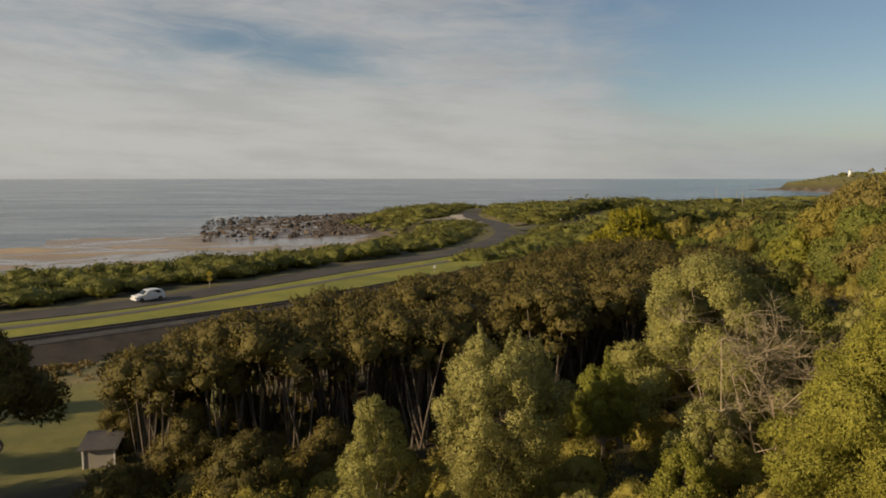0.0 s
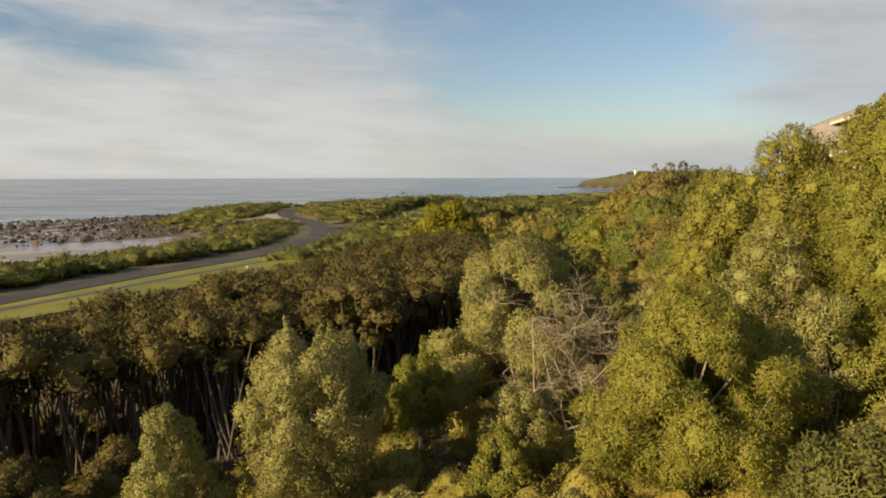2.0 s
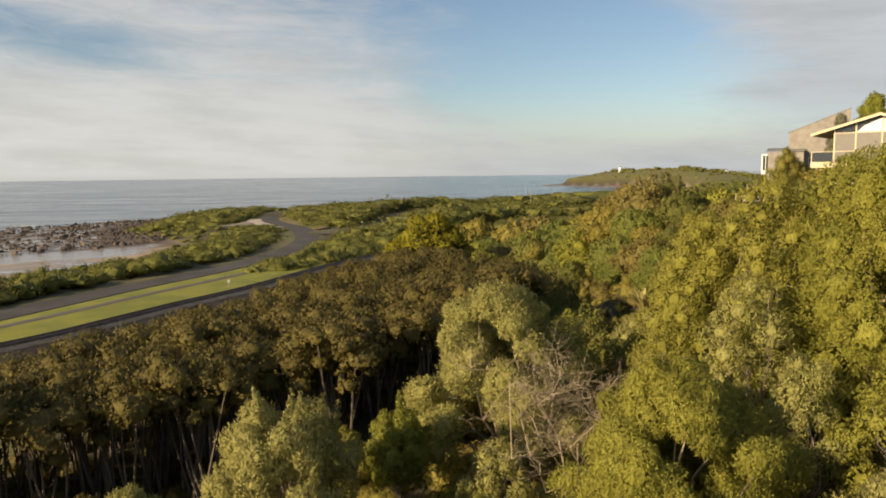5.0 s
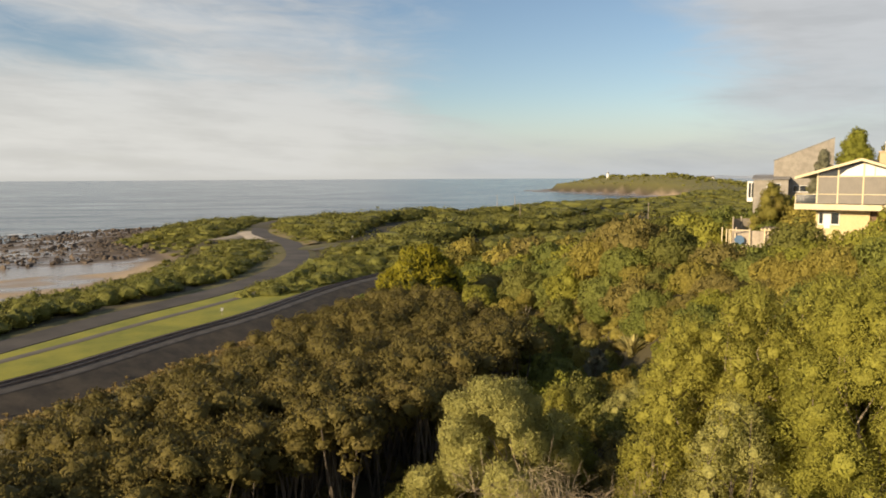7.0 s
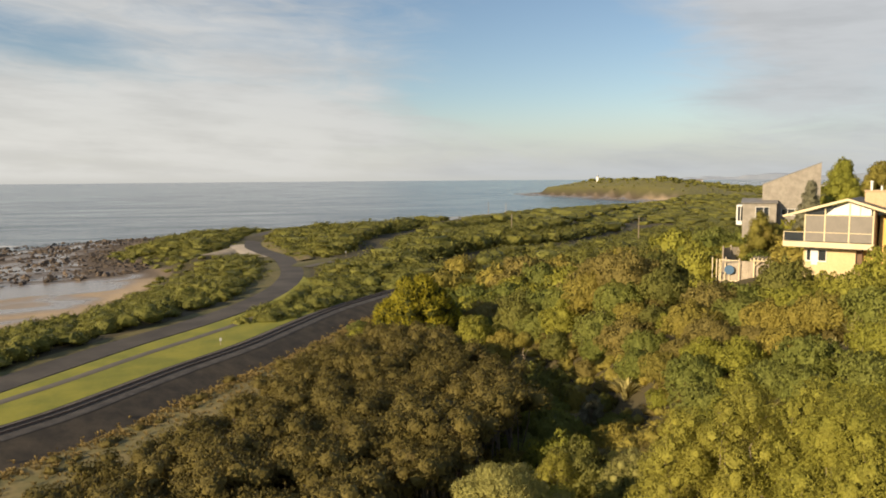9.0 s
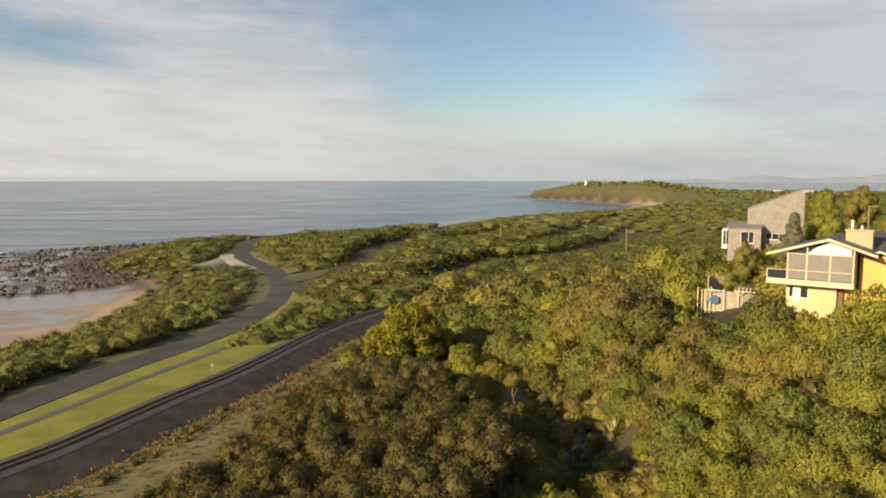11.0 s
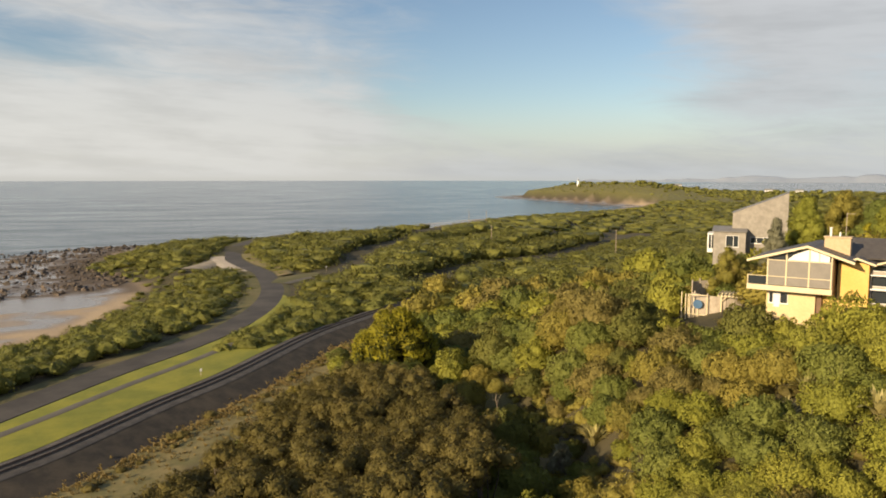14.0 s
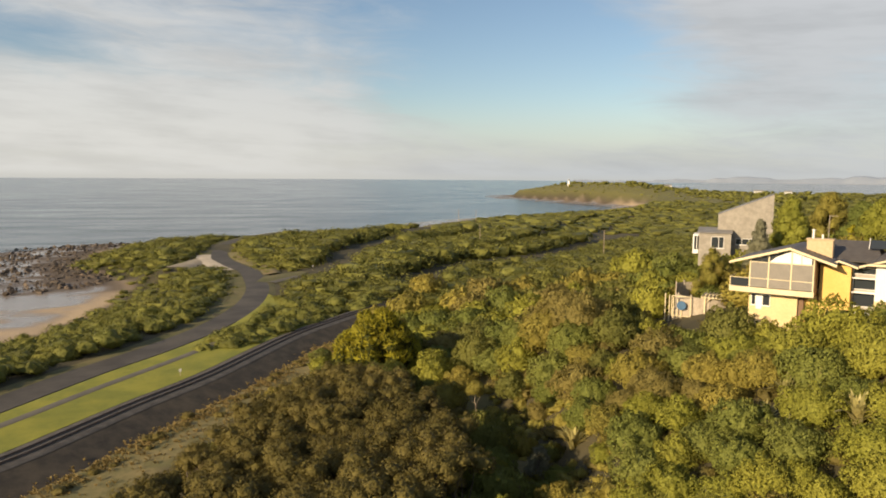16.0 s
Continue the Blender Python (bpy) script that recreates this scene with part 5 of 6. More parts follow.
def build_dead_twigs():
    gen = np.random.RandomState(33)
    root = thing("dead_bush", (9.8, 19.4, ground_at(9.8, 19.4)), 0, "bare pale dead branches tangled above the shrubs", "dead branches")
    h = 15.3 - ground_at(9.8, 19.4)
    for k in range(12):
        a = k * 0.52 + gen.uniform(-0.3, 0.3)
        lines = []
        tip = Vector((2.6 * math.cos(a) * gen.uniform(0.5, 1.2), 1.3 * math.sin(a), h * gen.uniform(0.7, 1.0)))
        main = bent(gen, (0.2 * math.cos(a), 0.2 * math.sin(a), 0.5), tip, 0.026, 0.009, 6, 0.16)
        lines.append(main)
        for q in range(30):
            p, r = main[gen.randint(3, 7)]
            d = Vector((gen.normal(), gen.normal(), gen.uniform(-0.1, 0.9))).normalized()
            sub = bent(gen, p, p + d * gen.uniform(0.5, 1.3), 0.008, 0.003, 3, 0.14)
            lines.append(sub)
            for _ in range(3):
                e = (d + Vector(gen.normal(size=3)) * 0.7).normalized()
                lines.append(bent(gen, sub[2][0], sub[2][0] + e * gen.uniform(0.2, 0.6), 0.004, 0.0025, 2, 0.1))
        part_of = new("branch", limb_mesh("branch", lines, DRY_TWIG))
        part_of.parent = root


build_dead_twigs()


def build_flax(x, y, z, size, seed):
    """A clump of long sword leaves that arch outward."""
    gen = np.random.RandomState(seed)
    f = thing("flax_plant", (x, y, z), 0, "clump of pale striped sword-like flax leaves", "flax", "flax plants")
    V, Q = [], []
    for k in range(46):
        a, lean, long = gen.uniform(0, 6.28), gen.uniform(0.15, 0.95), size * gen.uniform(0.7, 1.15)
        d, w = np.array([math.cos(a), math.sin(a), 0]), np.array([-math.sin(a), math.cos(a), 0])
        base = d * 0.15 * gen.uniform(0, 1)
        n = 5
        for i in range(n + 1):
            t = i / n
            c = base + d * long * lean * t ** 1.4 + np.array([0, 0, long * (t - lean * 0.55 * t ** 2.6)])
            half = 0.085 * size * (1 - t) ** 0.6 + 0.006
            V += [c - w * half, c + w * half]
            if i:
                b = len(V) - 4
                Q.append((b, b + 1, b + 3, b + 2))
    leaves = new("leaves", mesh_of("leaves", np.array(V), [np.array(Q)], [LEAF_FLAX]))
    leaves.parent = f


for k, (fx, fy, fs) in enumerate(FLAX):
    build_flax(fx, fy, ground_at(fx, fy) - 0.05, fs, 300 + k)


def build_tea_trees():
    gen = np.random.RandomState(61)
    g = np.arange(-40, 60, 2.15)
    X, Y = np.meshgrid(g, g + 50)
    X, Y = X.ravel() + gen.uniform(-0.9, 0.9, X.size), Y.ravel() + gen.uniform(-0.9, 0.9, X.size)
    ok = tea_tree_zone(X, Y) & ~open_ground(X, Y)
    X, Y = X[ok], Y[ok]
    models = []
    dirs, tris = ICO[1]
    for k in range(8):
        root = thing("tea_tree", (0, 0, -60), 0, "dark olive tea tree with a clumped crown on thin pale stems toned down for shade", "tree", "tea tree thicket")
        lumps = [(gen.uniform(-1.2, 1.2), gen.uniform(-1.2, 1.2), gen.uniform(4.1, 5.3), gen.uniform(0.4, 0.8)) for _ in range(14)]
        lumps += [(gen.uniform(-1.1, 1.1), gen.uniform(-1.1, 1.1), gen.uniform(3.3, 4.0), gen.uniform(0.3, 0.45)) for _ in range(2)]
        if k < 4:
            lumps += [(gen.uniform(-1.0, 1.0), gen.uniform(-1.0, 1.0), gen.uniform(1.0, 3.4), gen.uniform(0.35, 0.6)) for _ in range(6)]
        bm = bmesh.new()
        for q in range(6):
            x, y, z, r = lumps[q]
            line = bent(gen, (gen.uniform(-0.4, 0.4), gen.uniform(-0.4, 0.4), -0.3), (x, y, z), 0.06, 0.025, 3, 0.025)
            for (a, ra), (b, rb) in zip(line[:-1], line[1:]):
                rod(bm, a, b, ra, rb, 5)
        part("trunk", bm, BARK_SHADED, root)
        V, T = [], []
        for x, y, z, r in lumps:
            T.append(tris + len(V) * len(dirs))
            V.append(np.array([x, y, z]) + dirs * (r * gen.uniform(0.6, 0.88, len(dirs)))[:, None] * (1, 1, 0.8))
        lv, ln = leaves_on(lumps, 1700, 0.17, 0.11, gen, low=-0.6, depth=0.4, corners=3)
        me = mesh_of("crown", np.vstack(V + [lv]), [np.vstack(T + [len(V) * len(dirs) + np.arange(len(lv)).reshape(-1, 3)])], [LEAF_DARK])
        roundness(me, np.vstack([dirs] * len(V) + [ln]) + (0, 0, 0.35))
        crown = new("crown", me)
        crown.parent = root
        models.append(root)
    z = land(X, Y)
    edge_u, _ = side_of(TEA_EDGE, X, Y)
    order = np.argsort(np.hypot(X, Y))
    used = set()
    for i in order[:290]:
        k = gen.randint(4) if edge_u[i] < 3.5 and gen.uniform() < 0.5 else gen.randint(4, len(models))
        s = gen.uniform(0.9, 1.18) * (0.8 + 0.25 * float(smooth_step(edge_u[i], 0, 10)))
        m = pose(X[i], Y[i], z[i], 0, 0, gen.uniform(0, 360))
        if k not in used:
            used.add(k)
            models[k].matrix_basis = m
        else:
            copy_thing(models[k], m).scale = (s, s, s)


build_tea_trees()

# ---------------------------------------------------------------- houses
def frame_of(a0, a1, z0, z1, b, w=0.07, d=0.08, bars=()):
    """Boxes of a window frame in the plane b, with upright bars."""
    out = [((a0, b - d, z0), (a0 + w, b, z1)), ((a1 - w, b - d, z0), (a1, b, z1)), ((a0 + w, b - d, z0), (a1 - w, b, z0 + w)), ((a0 + w, b - d, z1 - w), (a1 - w, b, z1))]
    return boxes(*out, *[((q - w / 2, b - d, z0 + w), (q + w / 2, b, z1 - w)) for q in bars])


def window(parent, a0, a1, z0, z1, b, bars=(), mat=None, sill=True):
    w = part("window", frame_of(a0, a1, z0, z1, b, bars=bars), mat or WHITE_PAINT, parent)
    edges = [a0 + 0.07, *bars, a1 - 0.07]
    for p, q in zip(edges[:-1], edges[1:]):
        part("pane", boxes(((p + 0.02, b - 0.04, z0 + 0.07), (q - 0.02, b - 0.025, z1 - 0.07))), GLASS, w)
    if sill:
        part("sill", boxes(((a0 - 0.06, b - 0.14, z0 - 0.06), (a1 + 0.06, b, z0 - 0.002))), mat or WHITE_PAINT, w)
    return w


def tiled_roof(parent, corners, rows=9, label="", thick=0.1):
    """A roof plane with overlapping courses of tiles; corners: eave left, eave right, ridge right, ridge left."""
    a, b, c, d = [Vector(p) for p in corners]
    n = (b - a).cross(d - a).normalized()
    if n.z < 0:
        n = -n
    bm = bmesh.new()
    slab(bm, [a, b, c, d], thick, n)
    bmesh.ops.recalc_face_normals(bm, faces=bm.faces)
    base = part("roof", bm, ROOF_DARK, parent, label)
    for k in range(rows):
        t0, t1 = k / rows, min(1.0, (k + 1.12) / rows)
        bm = bmesh.new()
        slab(bm, [a.lerp(d, t0) + n * 0.06, b.lerp(c, t0) + n * 0.06, b.lerp(c, t1) + n * 0.025, a.lerp(d, t1) + n * 0.025], 0.02, n)
        bmesh.ops.recalc_face_normals(bm, faces=bm.faces)
        part("tile_course", bm, ROOF_DARK, base)
    return base


def board(parent, name, p, q, high, thick, mat, label=""):
    """A board on edge from p to q, its top on that line."""
    bm = bmesh.new()
    p, q = Vector(p), Vector(q)
    side = (q - p).cross(Vector((0, 0, 1))).normalized() * thick / 2
    drop = Vector((0, 0, -high))
    v = [bm.verts.new(c) for c in (p - side, q - side, q + side, p + side, p - side + drop, q - side + drop, q + side + drop, p + side + drop)]
    for f in ((0, 1, 2, 3), (7, 6, 5, 4), (0, 4, 5, 1), (1, 5, 6, 2), (2, 6, 7, 3), (3, 7, 4, 0)):
        bm.faces.new([v[i] for i in f])
    return part(name, bm, mat, parent, label)


def build_yellow_house():
    h = thing("house", (56.4, 61.1, 15.0), -54.6, "two-storey yellow rendered house with gabled deck and dark roof", "house")
    deck, floor_z, apex, apex_a = 5.55, 6.15, 10.6, 5.9
    wl = part("lower_wall", boxes(((1.75, 1.4, -2.0), (6.6, 7.0, deck))), YELLOW_WALL, h, "pale yellow rendered wall under the deck")
    window(wl, 2.0, 2.5, 4.0, 5.25, 1.4)
    window(wl, 3.12, 3.95, 4.0, 5.25, 1.4)
    part("door_panel", boxes(((2.51, 1.33, 3.6), (3.11, 1.397, 5.25))), WHITE_PAINT, h)
    # shade in the recess is put in as a dark brown wall
    part("recess_wall", boxes(((6.602, 1.75, -2.0), (7.15, 6.8, deck))), SHADED_WALL, h, "recessed wall with its shade as a dark brown tone")
    part("orange_wall", boxes(((7.152, 2.25, -2.0), (8.35, 7.0, deck))), ORANGE_WALL, h, "orange rendered wall")
    part("orange_wall", boxes(((8.5, 2.2, -2.0), (11.35, 9.0, 8.9))), ORANGE_WALL, h, "tall orange rendered wall")
    part("joint", boxes(((8.352, 2.5, -2.0), (8.498, 6.5, deck))), DARK_TRIM, h)
    part("deck_fascia", boxes(((-0.05, -0.05, deck), (8.3, 0.08, floor_z - 0.02)), bevel=0.015), CREAM, h, "cream painted deck edge")
    part("deck_floor", boxes(((-0.05, 0.082, deck + 0.1), (8.3, 6.0, floor_z - 0.03))), CREAM, h)
    part("soffit", boxes(((0.0, 0.1, deck + 0.02), (8.25, 1.39, deck + 0.098))), WHITE_PAINT, h)
    # open corner of the deck
    rail = part("balustrade", boxes(((-0.02, 0.0, floor_z), (0.06, 0.08, floor_z + 1.0)), ((0.06, 0.0, floor_z + 0.94), (1.94, 0.07, floor_z + 1.0)), ((-0.02, 0.08, floor_z + 0.94), (0.05, 3.0, floor_z + 1.0))), CREAM, h)
    part("panel", boxes(((0.08, 0.02, floor_z + 0.08), (1.92, 0.035, floor_z + 0.92))), GLASS, rail, "smoked glass panel")
    # screened veranda front
    posts = (1.95, 3.8, 6.0, 8.1)

    def roof_z(a):
        return apex - (apex_a - a) * 0.303 if a < apex_a else apex - (a - apex_a) * 0.34

    for a in posts:
        part("post", boxes(((a, -0.02, floor_z), (a + 0.13, 0.12, roof_z(a + 0.06) - 0.12))), CREAM, h)
    for p, q in zip(posts[:-1], posts[1:]):
        part("screen", boxes(((p + 0.13, 0.03, floor_z + 0.06), (q, 0.05, floor_z + 2.72))), SCREEN, h, "grey mesh blind in a cream frame")
        part("rail", boxes(((p + 0.13, -0.01, floor_z + 0.95), (q, 0.028, floor_z + 1.02))), CREAM, h)
        part("transom", boxes(((p + 0.13, -0.01, floor_z + 2.722), (q, 0.1, floor_z + 2.8))), CREAM, h)
    # gable above the screens: dark glass, then white boards behind
    bm = bmesh.new()
    slab(bm, [(2.08, 0.08, floor_z + 2.8), (apex_a, 0.08, floor_z + 2.8), (apex_a, 0.08, apex - 0.3), (2.08, 0.08, roof_z(2.08) - 0.25)], 0.02, (0, -1, 0))
    part("gable_glass", bm, GLASS, h)
    bm = bmesh.new()
    slab(bm, [(3.9, 0.045, floor_z + 2.82), (7.95, 0.045, floor_z + 2.82), (7.95, 0.045, roof_z(7.95) - 0.3), (6.05, 0.045, roof_z(6.05) - 0.3), (4.6, 0.045, floor_z + 3.45)], 0.02, (0, -1, 0))
    part("gable_board", bm, WHITE_PAINT, h, "white painted gable boards")
    part("mullion", boxes(((6.95, -0.0, floor_z + 2.8), (7.03, 0.044, roof_z(7) - 0.3))), CREAM, h)
    part("side_wall", boxes(((8.23, 0.13, deck), (8.32, 2.2, 9.4))), SHADED_WALL, h, "side of the deck with its shade as a dark brown tone")
    part("upper_wall", boxes(((1.95, 3.0, floor_z), (8.2, 9.0, 8.7))), SCREEN, h)
    # roofs
    tiled_roof(h, [(0.1, -0.6, roof_z(0.1)), (0.1, 9.0, roof_z(0.1)), (apex_a, 9.0, apex), (apex_a, -0.6, apex)], 9, "dark tiled roof slope")
    tiled_roof(h, [(10.2, 9.0, roof_z(10.2)), (10.2, -0.6, roof_z(10.2)), (apex_a, -0.6, apex), (apex_a, 9.0, apex)], 9, "dark tiled roof slope")
    tiled_roof(h, [(7.0, 4.5, 9.2), (14.0, 4.5, 9.2), (13.0, 9.5, 11.0), (7.0, 9.5, 11.0)], 12, "dark tiled roof slope")
    tiled_roof(h, [(14.0, 15.0, 9.0), (7.0, 15.0, 9.0), (7.0, 9.5, 11.0), (13.0, 9.5, 11.0)], 12, "dark tiled roof slope")
    part("rear_wall", boxes(((2.2, 5.2, 0.0), (13.8, 14.4, 8.6))), YELLOW_WALL, h)
    board(h, "bargeboard", (0.0, -0.62, roof_z(0.0) + 0.1), (apex_a, -0.62, apex + 0.1), 0.26, 0.05, CREAM)
    board(h, "bargeboard", (apex_a, -0.62, apex + 0.1), (10.3, -0.62, roof_z(10.3) + 0.1), 0.26, 0.05, CREAM)
    board(h, "gutter", (0.03, -0.6, roof_z(0.0) + 0.05), (0.03, 9.0, roof_z(0.0) + 0.05), 0.16, 0.12, CREAM)
    # wing and link to the neighbour
    tiled_roof(h, [(11.95, 1.6, 8.75), (11.95, 8.0, 8.75), (10.25, 8.0, 9.35), (10.25, 1.6, 9.35)], 4)
    tiled_roof(h, [(9.4, 8.0, 8.95), (9.4, 1.6, 8.95), (10.25, 1.6, 9.35), (10.25, 8.0, 9.35)], 3)
    board(h, "bargeboard", (9.35, 1.57, 9.05), (10.25, 1.57, 9.5), 0.2, 0.05, CREAM)
    board(h, "bargeboard", (10.25, 1.57, 9.5), (12.0, 1.57, 8.88), 0.2, 0.05, CREAM)
    tiled_roof(h, [(12.0, 2.2, 8.8), (12.0, 8.0, 8.8), (14.4, 8.0, 9.6), (14.4, 2.2, 9.6)], 4)
    board(h, "bargeboard", (12.0, 2.15, 8.95), (14.4, 2.15, 9.75), 0.2, 0.05, CREAM)
    link = part("link_wall", boxes(((11.4, 3.4, 0.0), (13.6, 8.0, 8.6))), CONCRETE, h)
    for z0, z1 in ((6.4, 7.6), (4.6, 6.2), (8.0, 8.7)):
        window(link, 11.45, 13.55, z0, z1, 3.39, sill=False)
    part("link_rail", boxes(((11.4, 2.6, 7.6), (13.6, 2.68, 7.72))), WHITE_PAINT, h)
    part("link_rail", boxes(((11.4, 2.6, 6.1), (13.6, 2.68, 6.22))), WHITE_PAINT, h)
    part("link_deck", boxes(((11.4, 2.6, 3.9), (13.6, 3.3, 4.1))), WHITE_PAINT, h)
    # chimney, flues and aerial
    chim = part("chimney", boxes(((6.9, 3.6, 9.4), (9.4, 5.0, 11.3)), ((6.8, 3.5, 11.3), (9.5, 5.1, 11.45)), bevel=0.02), BRICK, h, "cream brick chimney")
    bm = bmesh.new()
    rod(bm, (7.4, 4.3, 11.45), (7.4, 4.3, 12.3), 0.12, 0.12, 10)
    rod(bm, (7.4, 4.3, 12.3), (7.4, 4.3, 12.4), 0.18, 0.18, 10)
    part("flue", bm, WHITE_PAINT, chim)
    bm = bmesh.new()
    rod(bm, (8.3, 4.3, 11.45), (8.3, 4.3, 11.9), 0.11, 0.09, 10)
    part("flue", bm, WHITE_PAINT, chim)
    bm = bmesh.new()
    rod(bm, (8.7, 5.6, 11.0), (8.7, 5.6, 13.9), 0.035)
    rod(bm, (8.7, 5.6, 13.85), (9.5, 5.6, 13.85), 0.03)
    part("aerial", bm, TIMBER_GREY, h)
    bm = bmesh.new()
    slab(bm, [(12.6, 6.6, 10.5), (14.2, 6.6, 10.5), (14.2, 7.6, 11.3), (12.6, 7.6, 11.3)], 0.1)
    bmesh.ops.recalc_face_normals(bm, faces=bm.faces)
    part("skylight", bm, GLASS, h)
    board(h, "skylight_rim", (12.5, 6.5, 10.62), (12.5, 7.7, 11.5), 0.2, 0.06, WHITE_PAINT)

    n = thing("house", (64.16, 50.1, 15.0), -54.6, "white and beige neighbouring house with a black tiled roof", "house")
    wall = part("upper_wall", boxes(((0.05, 2.6, 5.4), (8.0, 10.0, 9.2))), WHITE_PAINT, n, "white painted upper wall")
    part("lower_wall", boxes(((0.05, 2.5, 3.2), (8.0, 10.0, 5.4))), YELLOW_WALL, n, "beige lower wall")
    part("plinth", boxes(((-0.6, 1.8, -2.0), (8.0, 10.0, 3.2))), CONCRETE, n, "grey concrete retaining wall")
    tiled_roof(n, [(-0.5, 1.9, 9.2), (8.4, 1.9, 9.2), (8.4, 6.4, 10.7), (1.6, 6.4, 10.7)], 8, "black tiled roof")
    tiled_roof(n, [(-0.5, 10.6, 9.2), (-0.5, 1.9, 9.2), (1.6, 6.4, 10.7), (1.6, 6.5, 10.7)], 8, "black tiled roof")
    board(n, "fascia", (-0.55, 1.86, 9.3), (8.4, 1.86, 9.3), 0.24, 0.06, CREAM)
    window(wall, 5.2, 7.2, 6.6, 8.4, 2.6, bars=(6.2,))


build_yellow_house()


def build_shingle_house():
    # local x runs across the face seen from the water side
    h = thing("house", (88.3, 100.2, 19.0), -43.0, "grey weathered shingle house with a steep single-pitch roof", "house")
    w, lo, hi, deep = 8.8, 7.4, 11.0, 7.0
    bm = bmesh.new()
    slab(bm, [(0, 0, -1.0), (w, 0, -1.0), (w, 0, hi), (0, 0, lo)], deep, (0, -1, 0))
    bmesh.ops.recalc_face_normals(bm, faces=bm.faces)
    wall = part("wall", bm, SHINGLE, h, "weathered shingle wall")
    # courses of shingles on the gable face
    for k in range(22):
        z = -0.5 + k * 0.5
        a0 = 0.0 if z + 0.46 < lo else (z + 0.46 - lo) / (hi - lo) * w
        if a0 < w - 0.3:
            part("shingle_course", boxes(((a0, -0.035 - 0.006 * (k % 3), z), (w, -0.004, z + 0.47))), SHINGLE, wall)
    bm = bmesh.new()
    slab(bm, [(-0.1, -0.06, lo), (w + 0.05, -0.06, hi + 0.03), (w + 0.05, deep + 0.1, hi + 0.03), (-0.1, deep + 0.1, lo)], -0.08)
    bmesh.ops.recalc_face_normals(bm, faces=bm.faces)
    part("roof", bm, SHINGLE_ROOF, h, "pale weathered sloping roof")
    window(wall, 3.0, 6.2, 2.2, 3.3, -0.06, bars=(4.0, 5.1))
    window(wall, 6.9, 7.6, 4.6, 5.8, -0.06)
    an = part("annex", boxes(((-2.9, -3.0, -1.5), (2.3, 2.0, 4.2))), SHINGLE, h, "low shingled annex")
    window(an, -0.9, 1.2, 1.7, 3.7, -3.0, bars=(0.35,))
    bm = bmesh.new()
    slab(bm, [(-3.2, -3.3, 4.3), (2.5, -3.3, 4.3), (2.5, 2.1, 4.9), (-3.2, 2.1, 4.9)], -0.12)
    bmesh.ops.recalc_face_normals(bm, faces=bm.faces)
    part("roof", bm, SHINGLE_ROOF, h)
    bay = part("bay_window", boxes(((-3.9, -2.6, 0.6), (-3.0, 1.6, 1.3)), ((-3.9, -2.6, 3.7), (-3.0, 1.6, 3.95)), *[((-3.9, b, 1.3), (-3.78, b + 0.12, 3.7)) for b in (-2.6, -1.2, 0.2, 1.48)], *[((a, -2.6, 1.3), (a + 0.1, -2.48, 3.7)) for a in (-3.78, -3.3)]), WHITE_PAINT, h, "white framed corner window")
    part("pane", boxes(((-3.82, -2.5, 1.3), (-3.02, 1.46, 3.7))), GLASS, bay)
    g = thing("house", (124.0, 80.0, 20.2), -50.0, "beige house with a dark roof among the trees", "house")
    wall = part("wall", boxes(((0, 0, -1), (9, 6, 4.4))), CREAM, g)
    window(wall, 1.2, 3.2, 1.4, 3.6, 0.0)
    window(wall, 6.0, 8.2, 1.4, 3.6, 0.0)
    tiled_roof(g, [(-4.4, -0.6, 4.2), (1.4, -0.6, 4.2), (1.4, 5.0, 6.6), (-2.0, 5.0, 6.6)], 6)
    part("fascia", boxes(((-0.2, -0.3, 4.4), (9.3, 6.2, 4.7))), TIMBER_GREY, g)
    part("wall", boxes(((-4.0, 0, -1), (-0.02, 6, 4.2))), SCREEN, g)
    b = thing("boundary_wall", (102.2, 131.8, 12.8), -43.0, "long tan retaining wall among the scrub", "wall")
    part("panel", boxes(((0, 0, -1.5), (9.2, 0.35, 1.2)), bevel=0.03), BRICK, b)
    part("coping", boxes(((-0.05, -0.05, 1.2), (9.25, 0.4, 1.3)), bevel=0.02), CONCRETE, b)


build_shingle_house()


